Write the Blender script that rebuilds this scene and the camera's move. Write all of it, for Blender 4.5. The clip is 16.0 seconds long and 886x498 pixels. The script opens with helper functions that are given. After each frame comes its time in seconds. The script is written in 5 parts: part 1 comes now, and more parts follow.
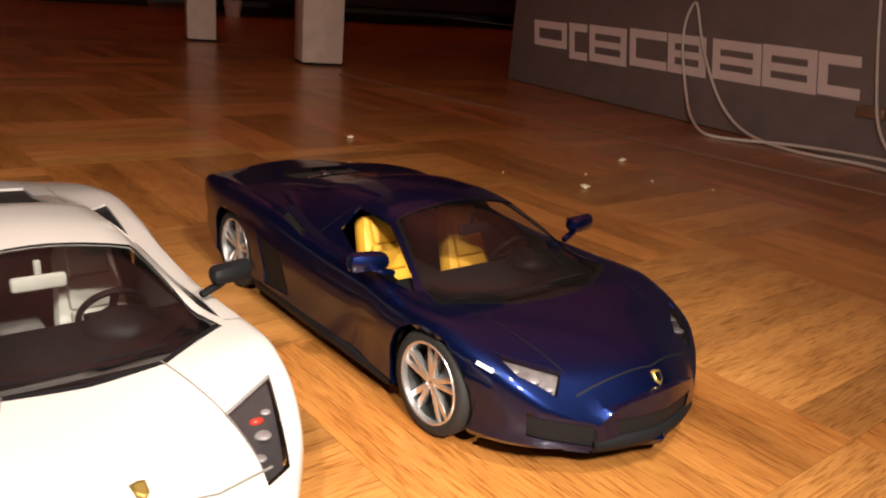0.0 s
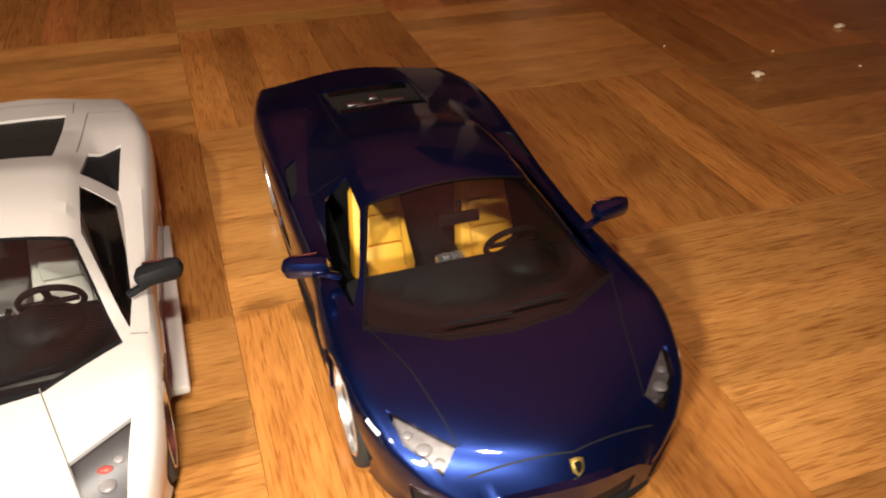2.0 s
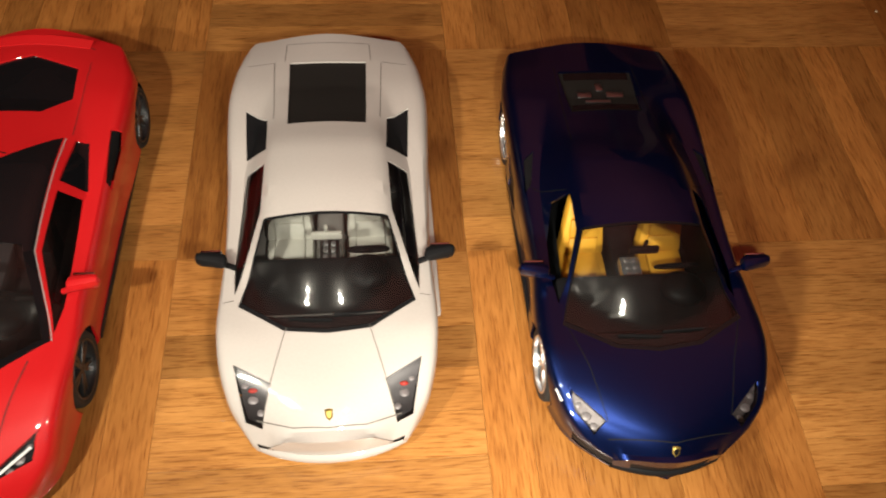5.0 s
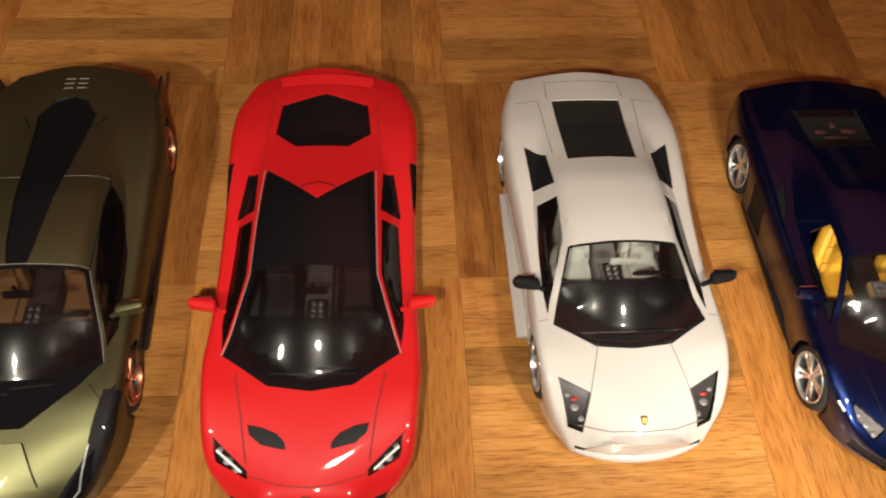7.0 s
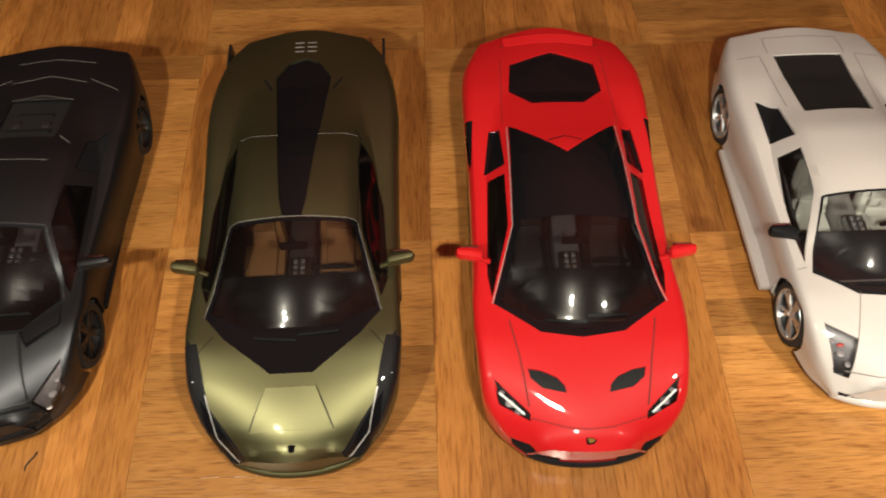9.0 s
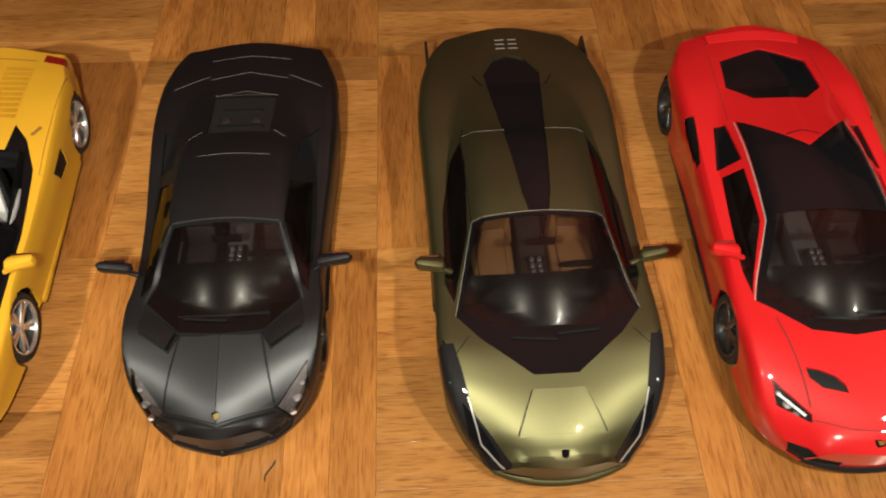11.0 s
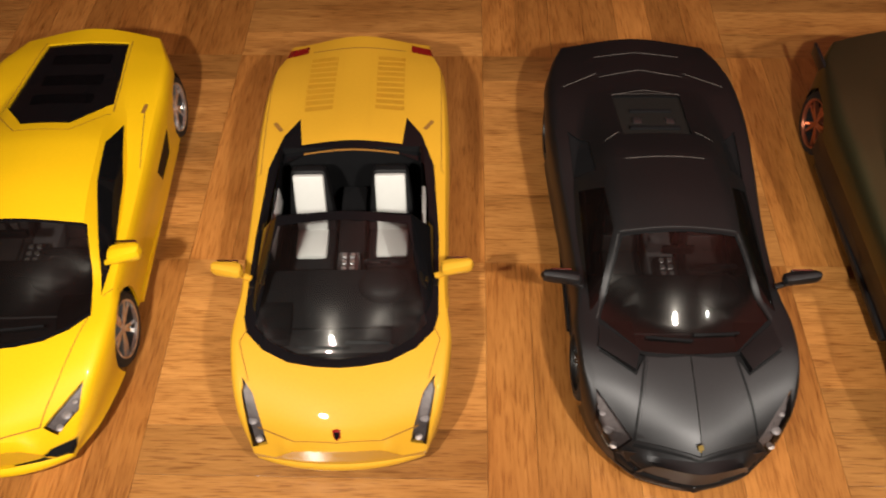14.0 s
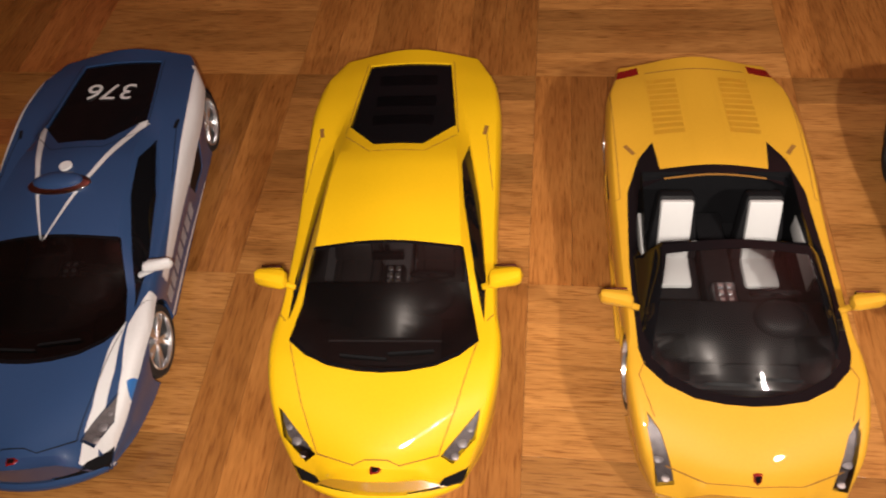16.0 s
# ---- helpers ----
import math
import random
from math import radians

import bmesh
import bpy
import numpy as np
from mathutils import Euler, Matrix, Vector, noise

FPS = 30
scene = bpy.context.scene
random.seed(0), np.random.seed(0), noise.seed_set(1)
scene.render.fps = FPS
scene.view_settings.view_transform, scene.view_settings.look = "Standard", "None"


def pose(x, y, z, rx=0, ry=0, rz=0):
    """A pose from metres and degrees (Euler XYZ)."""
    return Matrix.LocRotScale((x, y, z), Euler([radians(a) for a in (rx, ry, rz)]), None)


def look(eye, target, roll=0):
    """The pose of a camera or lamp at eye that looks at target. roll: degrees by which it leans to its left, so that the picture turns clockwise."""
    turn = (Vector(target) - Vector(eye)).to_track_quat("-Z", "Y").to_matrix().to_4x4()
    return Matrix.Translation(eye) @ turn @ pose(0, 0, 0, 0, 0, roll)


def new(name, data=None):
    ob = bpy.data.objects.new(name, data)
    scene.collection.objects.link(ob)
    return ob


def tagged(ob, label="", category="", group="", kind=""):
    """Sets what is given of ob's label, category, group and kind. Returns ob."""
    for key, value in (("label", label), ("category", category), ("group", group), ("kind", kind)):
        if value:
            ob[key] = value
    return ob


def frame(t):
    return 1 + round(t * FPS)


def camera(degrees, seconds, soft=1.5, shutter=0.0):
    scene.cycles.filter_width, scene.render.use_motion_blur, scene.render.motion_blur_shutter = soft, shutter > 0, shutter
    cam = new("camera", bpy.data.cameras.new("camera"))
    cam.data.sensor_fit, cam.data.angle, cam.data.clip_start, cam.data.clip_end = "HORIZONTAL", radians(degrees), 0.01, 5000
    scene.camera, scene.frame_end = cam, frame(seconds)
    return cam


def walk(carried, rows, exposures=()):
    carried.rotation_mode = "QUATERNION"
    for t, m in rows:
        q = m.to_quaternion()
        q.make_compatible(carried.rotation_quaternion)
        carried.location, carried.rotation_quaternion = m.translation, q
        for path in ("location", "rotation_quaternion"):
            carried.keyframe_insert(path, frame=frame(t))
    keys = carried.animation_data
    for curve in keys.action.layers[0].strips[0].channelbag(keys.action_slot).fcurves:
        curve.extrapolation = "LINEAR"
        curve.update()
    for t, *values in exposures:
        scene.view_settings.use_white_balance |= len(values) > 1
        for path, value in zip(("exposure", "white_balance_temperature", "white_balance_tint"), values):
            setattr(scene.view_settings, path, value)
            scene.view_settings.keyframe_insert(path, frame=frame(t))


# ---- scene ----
cam = camera(59.5, 16.0, soft=1.9, shutter=0.3)
METRES, EYE, TILT, LEAN, TURN = 1.25, 0.15, -17.0, 0.0, 0.0
PATH = [
    (0, (0.052, -0.42, 0.144), (1.244, 1.053, -0.496), 5.0),
    (0.5, (0.089, -0.408, 0.132), (1.24, 1.076, -0.555), 1.3),
    (1, (0.122, -0.399, 0.133), (1.208, 1.114, -0.597), 0.4),
    (1.5, (0.131, -0.406, 0.158), (0.918, 1.195, -0.745), -0.8),
    (2, (0.17, -0.409, 0.201), (0.693, 1.135, -0.958), 1.0),
    (2.5, (0.191, -0.395, 0.274), (0.591, 0.894, -1.202), 9.7),
    (3, (0.197, -0.394, 0.318), (0.521, 0.733, -1.303), 13.1),
    (3.2, (0.197, -0.396, 0.33), (0.477, 0.704, -1.317), 12.1),
    (5.3, (0.1, -0.402, 0.37), (0.25, 0.704, -1.29), 5.7),
    (5.5, (0.086, -0.402, 0.374), (0.239, 0.7, -1.288), 6.0),
    (6, (0.044, -0.403, 0.378), (0.194, 0.71, -1.277), 6.0),
    (6.5, (0.01, -0.404, 0.389), (0.114, 0.694, -1.279), 3.5),
    (7, (-0.03, -0.408, 0.409), (0.079, 0.682, -1.265), 4.5),
    (7.5, (-0.069, -0.41, 0.403), (0.021, 0.662, -1.283), 3.4),
    (8, (-0.095, -0.418, 0.402), (-0.042, 0.649, -1.289), 1.7),
    (8.5, (-0.124, -0.425, 0.403), (-0.084, 0.641, -1.289), 1.0),
    (9, (-0.151, -0.427, 0.402), (-0.134, 0.642, -1.289), -0.0),
    (9.2, (-0.161, -0.429, 0.402), (-0.177, 0.647, -1.284), -1.7),
    (11.3, (-0.307, -0.43, 0.37), (-0.259, 0.711, -1.272), 1.1),
    (11.5, (-0.32, -0.425, 0.367), (-0.278, 0.713, -1.277), 0.8),
    (12, (-0.355, -0.42, 0.353), (-0.328, 0.718, -1.292), 1.0),
    (12.5, (-0.385, -0.417, 0.348), (-0.417, 0.726, -1.293), -1.4),
    (13, (-0.42, -0.414, 0.343), (-0.465, 0.734, -1.294), -1.0),
    (13.5, (-0.453, -0.411, 0.343), (-0.51, 0.743, -1.29), -0.9),
    (14, (-0.486, -0.41, 0.345), (-0.547, 0.751, -1.283), -0.9),
    (14.5, (-0.525, -0.41, 0.341), (-0.606, 0.753, -1.284), -1.2),
    (15, (-0.558, -0.408, 0.337), (-0.686, 0.759, -1.282), -3.0),
    (15.5, (-0.598, -0.408, 0.338), (-0.79, 0.778, -1.262), -4.9),
    (16, (-0.63, -0.41, 0.34), (-0.884, 0.781, -1.247), -6.8),
]
walk(cam, [(t, look(eye, target, roll)) for t, eye, target, roll in PATH], exposures=[(0, 0.60, 6500, 12), (1.0, 0.62, 6500, 8), (2.0, 0.60, 6500, 8), (3.0, 0.50, 6500, 11), (5.5, 0.16, 6500, 5), (9, 0.22, 6500, 5), (12.0, 0.40, 6500, 2), (14, 0.20, 6500, 11), (16, 0.12, 6500, 19)])

from mathutils.bvhtree import BVHTree
from mathutils.geometry import tessellate_polygon

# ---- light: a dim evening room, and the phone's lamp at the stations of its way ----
world = bpy.data.worlds.new("room_dusk")
world.use_nodes = True
scene.world = world
world.node_tree.nodes["Background"].inputs[0].default_value = (1.0, 0.6, 0.42, 1)
world.node_tree.nodes["Background"].inputs[1].default_value = 0.02
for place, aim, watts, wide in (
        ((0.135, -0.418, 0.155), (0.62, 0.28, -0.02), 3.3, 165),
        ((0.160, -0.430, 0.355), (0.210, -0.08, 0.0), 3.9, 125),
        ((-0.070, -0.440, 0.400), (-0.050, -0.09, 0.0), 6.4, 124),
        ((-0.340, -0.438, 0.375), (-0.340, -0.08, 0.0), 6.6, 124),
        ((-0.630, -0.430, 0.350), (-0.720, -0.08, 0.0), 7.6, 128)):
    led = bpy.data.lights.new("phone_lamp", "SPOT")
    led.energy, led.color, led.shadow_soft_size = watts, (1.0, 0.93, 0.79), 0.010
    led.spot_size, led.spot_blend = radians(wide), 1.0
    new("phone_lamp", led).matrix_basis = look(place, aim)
# unseen upward panel, added for the dim red light that fills the room
fill_panel = bpy.data.lights.new("unseen_room_fill", "AREA")
fill_panel.energy, fill_panel.color, fill_panel.size = 14.0, (1.0, 0.22, 0.17), 2.4
new("unseen_room_fill", fill_panel).matrix_basis = pose(0.9, 1.0, 1.25, 180, 0, 0)


# ---- materials ----
def material(name, colour, rough=0.5, metal=0.0, coat=0.0, spec=0.5, vary=0.0, scale=200.0, bump=0.0, emit=0.0):
    m = bpy.data.materials.new(name)
    m.use_nodes = True
    nt = m.node_tree
    b = nt.nodes["Principled BSDF"]
    b.inputs["Base Color"].default_value = (*colour, 1)
    b.inputs["Roughness"].default_value = rough
    b.inputs["Metallic"].default_value = metal
    b.inputs["Coat Weight"].default_value = coat
    b.inputs["Coat Roughness"].default_value = 0.03
    b.inputs["Specular IOR Level"].default_value = spec
    if vary or bump:
        co = nt.nodes.new("ShaderNodeTexCoord")
        n = nt.nodes.new("ShaderNodeTexNoise")
        n.inputs["Scale"].default_value = scale
        n.inputs["Detail"].default_value = 5
        nt.links.new(co.outputs["Object"], n.inputs["Vector"])
    if vary:
        mix = nt.nodes.new("ShaderNodeMix")
        mix.data_type = "RGBA"
        mix.inputs["A"].default_value = (*[c * (1 - vary) for c in colour], 1)
        mix.inputs["B"].default_value = (*[min(1, c * (1 + vary)) for c in colour], 1)
        nt.links.new(n.outputs["Fac"], mix.inputs["Factor"])
        nt.links.new(mix.outputs["Result"], b.inputs["Base Color"])
    if bump:
        bp = nt.nodes.new("ShaderNodeBump")
        bp.inputs["Strength"].default_value = bump
        bp.inputs["Distance"].default_value = 0.0005
        nt.links.new(n.outputs["Fac"], bp.inputs["Height"])
        nt.links.new(bp.outputs["Normal"], b.inputs["Normal"])
    return m


def glass(name, tint, ior=1.65, haze=0.011):
    m = bpy.data.materials.new(name)
    m.use_nodes = True
    nt = m.node_tree
    nt.nodes.remove(nt.nodes["Principled BSDF"])
    t = nt.nodes.new("ShaderNodeBsdfTransparent")
    t.inputs[0].default_value = (*tint, 1)
    g = nt.nodes.new("ShaderNodeBsdfGlossy")
    g.inputs["Roughness"].default_value = 0.035
    f = nt.nodes.new("ShaderNodeFresnel")
    f.inputs["IOR"].default_value = ior
    mix = nt.nodes.new("ShaderNodeMixShader")
    nt.links.new(f.outputs[0], mix.inputs[0])
    nt.links.new(t.outputs[0], mix.inputs[1])
    nt.links.new(g.outputs[0], mix.inputs[2])
    veil = nt.nodes.new("ShaderNodeBsdfGlossy")
    veil.inputs["Color"].default_value = (0.9, 0.86, 0.84, 1)
    veil.inputs["Roughness"].default_value = 0.26
    # thin dust film; it also stands in for the haze of reflected light
    dust = nt.nodes.new("ShaderNodeBsdfDiffuse")
    dust.inputs["Color"].default_value = (0.5, 0.42, 0.40, 1)
    haze_film = nt.nodes.new("ShaderNodeMixShader")
    haze_film.inputs[0].default_value = 0.4
    nt.links.new(veil.outputs[0], haze_film.inputs[1])
    nt.links.new(dust.outputs[0], haze_film.inputs[2])
    co, cloud = nt.nodes.new("ShaderNodeTexCoord"), nt.nodes.new("ShaderNodeTexNoise")
    cloud.inputs["Scale"].default_value = 25.0
    cloud.inputs["Detail"].default_value = 4
    nt.links.new(co.outputs["Object"], cloud.inputs["Vector"])
    amount = nt.nodes.new("ShaderNodeMapRange")
    amount.inputs["From Min"].default_value, amount.inputs["From Max"].default_value = 0.3, 0.75
    amount.inputs["To Min"].default_value, amount.inputs["To Max"].default_value = 0.75 * haze, 1.25 * haze
    nt.links.new(cloud.outputs["Fac"], amount.inputs["Value"])
    hazed = nt.nodes.new("ShaderNodeMixShader")
    nt.links.new(amount.outputs[0], hazed.inputs[0])
    nt.links.new(mix.outputs[0], hazed.inputs[1])
    nt.links.new(haze_film.outputs[0], hazed.inputs[2])
    nt.links.new(hazed.outputs[0], nt.nodes["Material Output"].inputs[0])
    return m


def paint(name, colour, rough=0.25, coat=1.0, metal=0.0, fleck=0.06):
    """Lacquer with fine metallic fleck and a little dust."""
    return material(name, colour, rough if metal else 0.5, metal, coat, spec=0.5 if metal else 0.2, vary=fleck, scale=900.0, bump=0.02)


def oak(name, a, b, c):
    """Oiled oak: fine pores along local x, a tone of its own for each strip."""
    m = bpy.data.materials.new(name)
    m.use_nodes = True
    nt = m.node_tree
    N, L = nt.nodes.new, nt.links.new
    bsdf = nt.nodes["Principled BSDF"]
    co, info, geo = N("ShaderNodeTexCoord"), N("ShaderNodeObjectInfo"), N("ShaderNodeNewGeometry")
    attr = N("ShaderNodeAttribute")
    attr.attribute_name = "grain"
    tone = N("ShaderNodeMath")
    tone.operation = "ADD"
    L(info.outputs["Random"], tone.inputs[0])
    L(geo.outputs["Random Per Island"], tone.inputs[1])
    frac = N("ShaderNodeMath")
    frac.operation = "FRACT"
    L(tone.outputs[0], frac.inputs[0])
    shift = N("ShaderNodeVectorMath")
    shift.operation = "MULTIPLY_ADD"
    L(frac.outputs[0], shift.inputs[0])
    shift.inputs[1].default_value = (3.1, 5.7, 9.3)
    L(attr.outputs["Vector"], shift.inputs[2])
    squeeze = N("ShaderNodeMapping")
    squeeze.inputs["Scale"].default_value = (48, 520, 48)
    L(shift.outputs[0], squeeze.inputs["Vector"])
    pores = N("ShaderNodeTexNoise")
    pores.inputs["Scale"].default_value = 1.6
    pores.inputs["Detail"].default_value = 6
    pores.inputs["Roughness"].default_value = 0.65
    L(squeeze.outputs[0], pores.inputs["Vector"])
    wide = N("ShaderNodeMapping")
    wide.inputs["Scale"].default_value = (15, 75, 15)
    L(shift.outputs[0], wide.inputs["Vector"])
    rings = N("ShaderNodeTexNoise")
    rings.inputs["Scale"].default_value = 1.0
    rings.inputs["Detail"].default_value = 3
    rings.inputs["Distortion"].default_value = 0.6
    L(wide.outputs[0], rings.inputs["Vector"])
    ramp = N("ShaderNodeValToRGB")
    ramp.color_ramp.elements[0].position, ramp.color_ramp.elements[0].color = 0.33, (*a, 1)
    ramp.color_ramp.elements[1].position, ramp.color_ramp.elements[1].color = 0.68, (*c, 1)
    mid = ramp.color_ramp.elements.new(0.48)
    mid.color = (*b, 1)
    blend = N("ShaderNodeMath")
    blend.operation = "MULTIPLY_ADD"
    blend.inputs[1].default_value = 0.46
    half = N("ShaderNodeMath")
    half.operation = "MULTIPLY"
    half.inputs[1].default_value = 0.54
    L(pores.outputs["Fac"], half.inputs[0])
    L(rings.outputs["Fac"], blend.inputs[0])
    L(half.outputs[0], blend.inputs[2])
    L(blend.outputs[0], ramp.inputs[0])
    hue = N("ShaderNodeHueSaturation")
    val = N("ShaderNodeMapRange")
    val.inputs["To Min"].default_value, val.inputs["To Max"].default_value = 0.72, 1.22
    L(frac.outputs[0], val.inputs["Value"])
    L(val.outputs[0], hue.inputs["Value"])
    L(ramp.outputs[0], hue.inputs["Color"])
    cloud = N("ShaderNodeTexNoise")
    cloud.inputs["Scale"].default_value = 11.0
    cloud.inputs["Detail"].default_value = 3
    L(geo.outputs["Position"], cloud.inputs["Vector"])
    worn = N("ShaderNodeMix")
    worn.data_type = "RGBA"
    worn.blend_type = "MULTIPLY"
    worn.inputs["B"].default_value = (0.84, 0.76, 0.70, 1)
    patch = N("ShaderNodeMapRange")
    patch.inputs["From Min"].default_value, patch.inputs["From Max"].default_value = 0.45, 0.75
    L(cloud.outputs["Fac"], patch.inputs["Value"])
    L(patch.outputs[0], worn.inputs["Factor"])
    # turned strips: the darker, redder sheen of cross grain, painted into the colour
    turn_sheen = N("ShaderNodeAttribute")
    turn_sheen.attribute_name = "turn_sheen"
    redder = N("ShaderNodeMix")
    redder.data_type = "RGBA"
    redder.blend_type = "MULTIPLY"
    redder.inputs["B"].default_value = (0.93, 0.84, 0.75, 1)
    L(turn_sheen.outputs["Fac"], redder.inputs["Factor"])
    fine = N("ShaderNodeMapping")
    fine.inputs["Scale"].default_value = (75, 1150, 75)
    L(shift.outputs[0], fine.inputs["Vector"])
    dash = N("ShaderNodeTexNoise")
    dash.inputs["Scale"].default_value = 1.0
    dash.inputs["Detail"].default_value = 2
    L(fine.outputs[0], dash.inputs["Vector"])
    vessel = N("ShaderNodeMapRange")
    vessel.inputs["From Min"].default_value, vessel.inputs["From Max"].default_value = 0.47, 0.34
    L(dash.outputs["Fac"], vessel.inputs["Value"])
    porous = N("ShaderNodeMix")
    porous.data_type = "RGBA"
    porous.blend_type = "MULTIPLY"
    porous.inputs["B"].default_value = (0.66, 0.58, 0.50, 1)
    L(vessel.outputs[0], porous.inputs["Factor"])
    L(hue.outputs[0], porous.inputs["A"])
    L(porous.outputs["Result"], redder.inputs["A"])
    tint = N("ShaderNodeMapRange")
    tint.inputs["To Min"].default_value, tint.inputs["To Max"].default_value = 0.490, 0.508
    L(geo.outputs["Random Per Island"], tint.inputs["Value"])
    L(tint.outputs[0], hue.inputs["Hue"])
    L(redder.outputs["Result"], worn.inputs["A"])
    L(worn.outputs["Result"], bsdf.inputs["Base Color"])
    rr = N("ShaderNodeMapRange")
    rr.inputs["To Min"].default_value, rr.inputs["To Max"].default_value = 0.22, 0.38
    L(pores.outputs["Fac"], rr.inputs["Value"])
    L(rr.outputs[0], bsdf.inputs["Roughness"])
    bsdf.inputs["Coat Weight"].default_value = 0.28
    bsdf.inputs["Coat Roughness"].default_value = 0.14
    bp = N("ShaderNodeBump")
    bp.inputs["Strength"].default_value = 0.16
    bp.inputs["Distance"].default_value = 0.0006
    relief = N("ShaderNodeMath")
    relief.operation = "SUBTRACT"
    L(pores.outputs["Fac"], relief.inputs[0])
    L(vessel.outputs[0], relief.inputs[1])
    L(relief.outputs[0], bp.inputs["Height"])
    L(bp.outputs[0], bsdf.inputs["Normal"])
    return m


OAK = oak("oiled_oak", (0.250, 0.100, 0.025), (0.40, 0.175, 0.046), (0.515, 0.240, 0.068))
GAP = material("dark_joint", (0.10, 0.042, 0.014), 0.8)
RUBBER = material("tyre_rubber", (0.012, 0.012, 0.012), 0.75, vary=0.2, bump=0.1)
BLACK = material("black_plastic", (0.008, 0.008, 0.009), 0.5, spec=0.12, vary=0.15)
GLOSSBLACK = material("gloss_black", (0.005, 0.005, 0.006), 0.3, coat=0.8, spec=0.0)
CARBON = material("dark_carbon", (0.010, 0.010, 0.011), 0.5, coat=0.5, spec=0.08, vary=0.3, scale=1500)
LINE = material("shut_line", (0.13, 0.115, 0.105), 0.9)
AMBERLINE = material("amber_shut_line", (0.24, 0.105, 0.012), 0.9)
SILVER = material("silver_rim", (0.66, 0.66, 0.67), 0.25, 0.85, vary=0.05)
BULB = material("bulb_reflector", (0.40, 0.34, 0.33), 0.5, 0.4, vary=0.3, scale=1500)
CHROME = material("chrome", (0.85, 0.85, 0.86), 0.08, 1.0)
DISC = material("steel_disc", (0.25, 0.25, 0.26), 0.35, 1.0)
LENS = glass("clear_lens", (0.85, 0.87, 0.9))
SHIELD = material("gold_badge", (0.35, 0.24, 0.06), 0.35, 0.7)


# ---- mesh helpers ----
def link(name, bm, mat, parent=None, label=""):
    me = bpy.data.meshes.new(name)
    for e in bm.edges:
        if len(e.link_faces) == 2 and e.calc_face_angle(0) > 0.55:
            e.smooth = False
    for f in bm.faces:
        f.smooth = True
    bm.to_mesh(me)
    bm.free()
    me.materials.append(mat)
    ob = new(name, me)
    if parent:
        ob.parent = parent
    if label:
        ob["label"] = label
    return ob


part = link


def box(bm, x0, y0, z0, x1, y1, z1, bevel=0.0, m=None):
    r = bmesh.ops.create_cube(bm, size=1)
    vs = r["verts"]
    for v in vs:
        v.co = Vector(((x0 + x1) / 2 + v.co.x * (x1 - x0), (y0 + y1) / 2 + v.co.y * (y1 - y0), (z0 + z1) / 2 + v.co.z * (z1 - z0)))
    if bevel:
        es = list({e for v in vs for e in v.link_edges})
        vs = list({v for f in bmesh.ops.bevel(bm, geom=es, offset=bevel, segments=2, affect="EDGES", profile=0.5)["faces"] for v in f.verts} | {v for v in vs if v.is_valid})
    if m:
        bmesh.ops.transform(bm, matrix=m, verts=vs)
    return vs


def lathe(bm, prof, n=32, axis="x"):
    """Turn a profile of (radius, along) round an axis."""
    rings = []
    for r, a in prof:
        ring = []
        for i in range(n):
            c, s = math.cos(2 * math.pi * i / n) * r, math.sin(2 * math.pi * i / n) * r
            ring.append(bm.verts.new((a, c, s) if axis == "x" else (c, s, a)))
        rings.append(ring)
    for p, q in zip(rings, rings[1:]):
        for i in range(n):
            bm.faces.new((p[i], p[(i + 1) % n], q[(i + 1) % n], q[i]))
    return rings


def curve(keys):
    """A smooth function through (place, value) pairs, without overshoot."""
    xs, ys = [k[0] for k in keys], [k[1] for k in keys]
    d = [(ys[i + 1] - ys[i]) / (xs[i + 1] - xs[i]) for i in range(len(xs) - 1)]
    ms = [d[0]] + [0 if p * q <= 0 else 2 * p * q / (p + q) for p, q in zip(d, d[1:])] + [d[-1]]

    def f(x):
        if x <= xs[0]:
            return ys[0]
        if x >= xs[-1]:
            return ys[-1]
        i = max(j for j in range(len(xs) - 1) if xs[j] <= x)
        h = xs[i + 1] - xs[i]
        s = (x - xs[i]) / h
        return (2 * s**3 - 3 * s**2 + 1) * ys[i] + (s**3 - 2 * s**2 + s) * h * ms[i] + (3 * s**2 - 2 * s**3) * ys[i + 1] + (s**3 - s**2) * h * ms[i + 1]

    return f


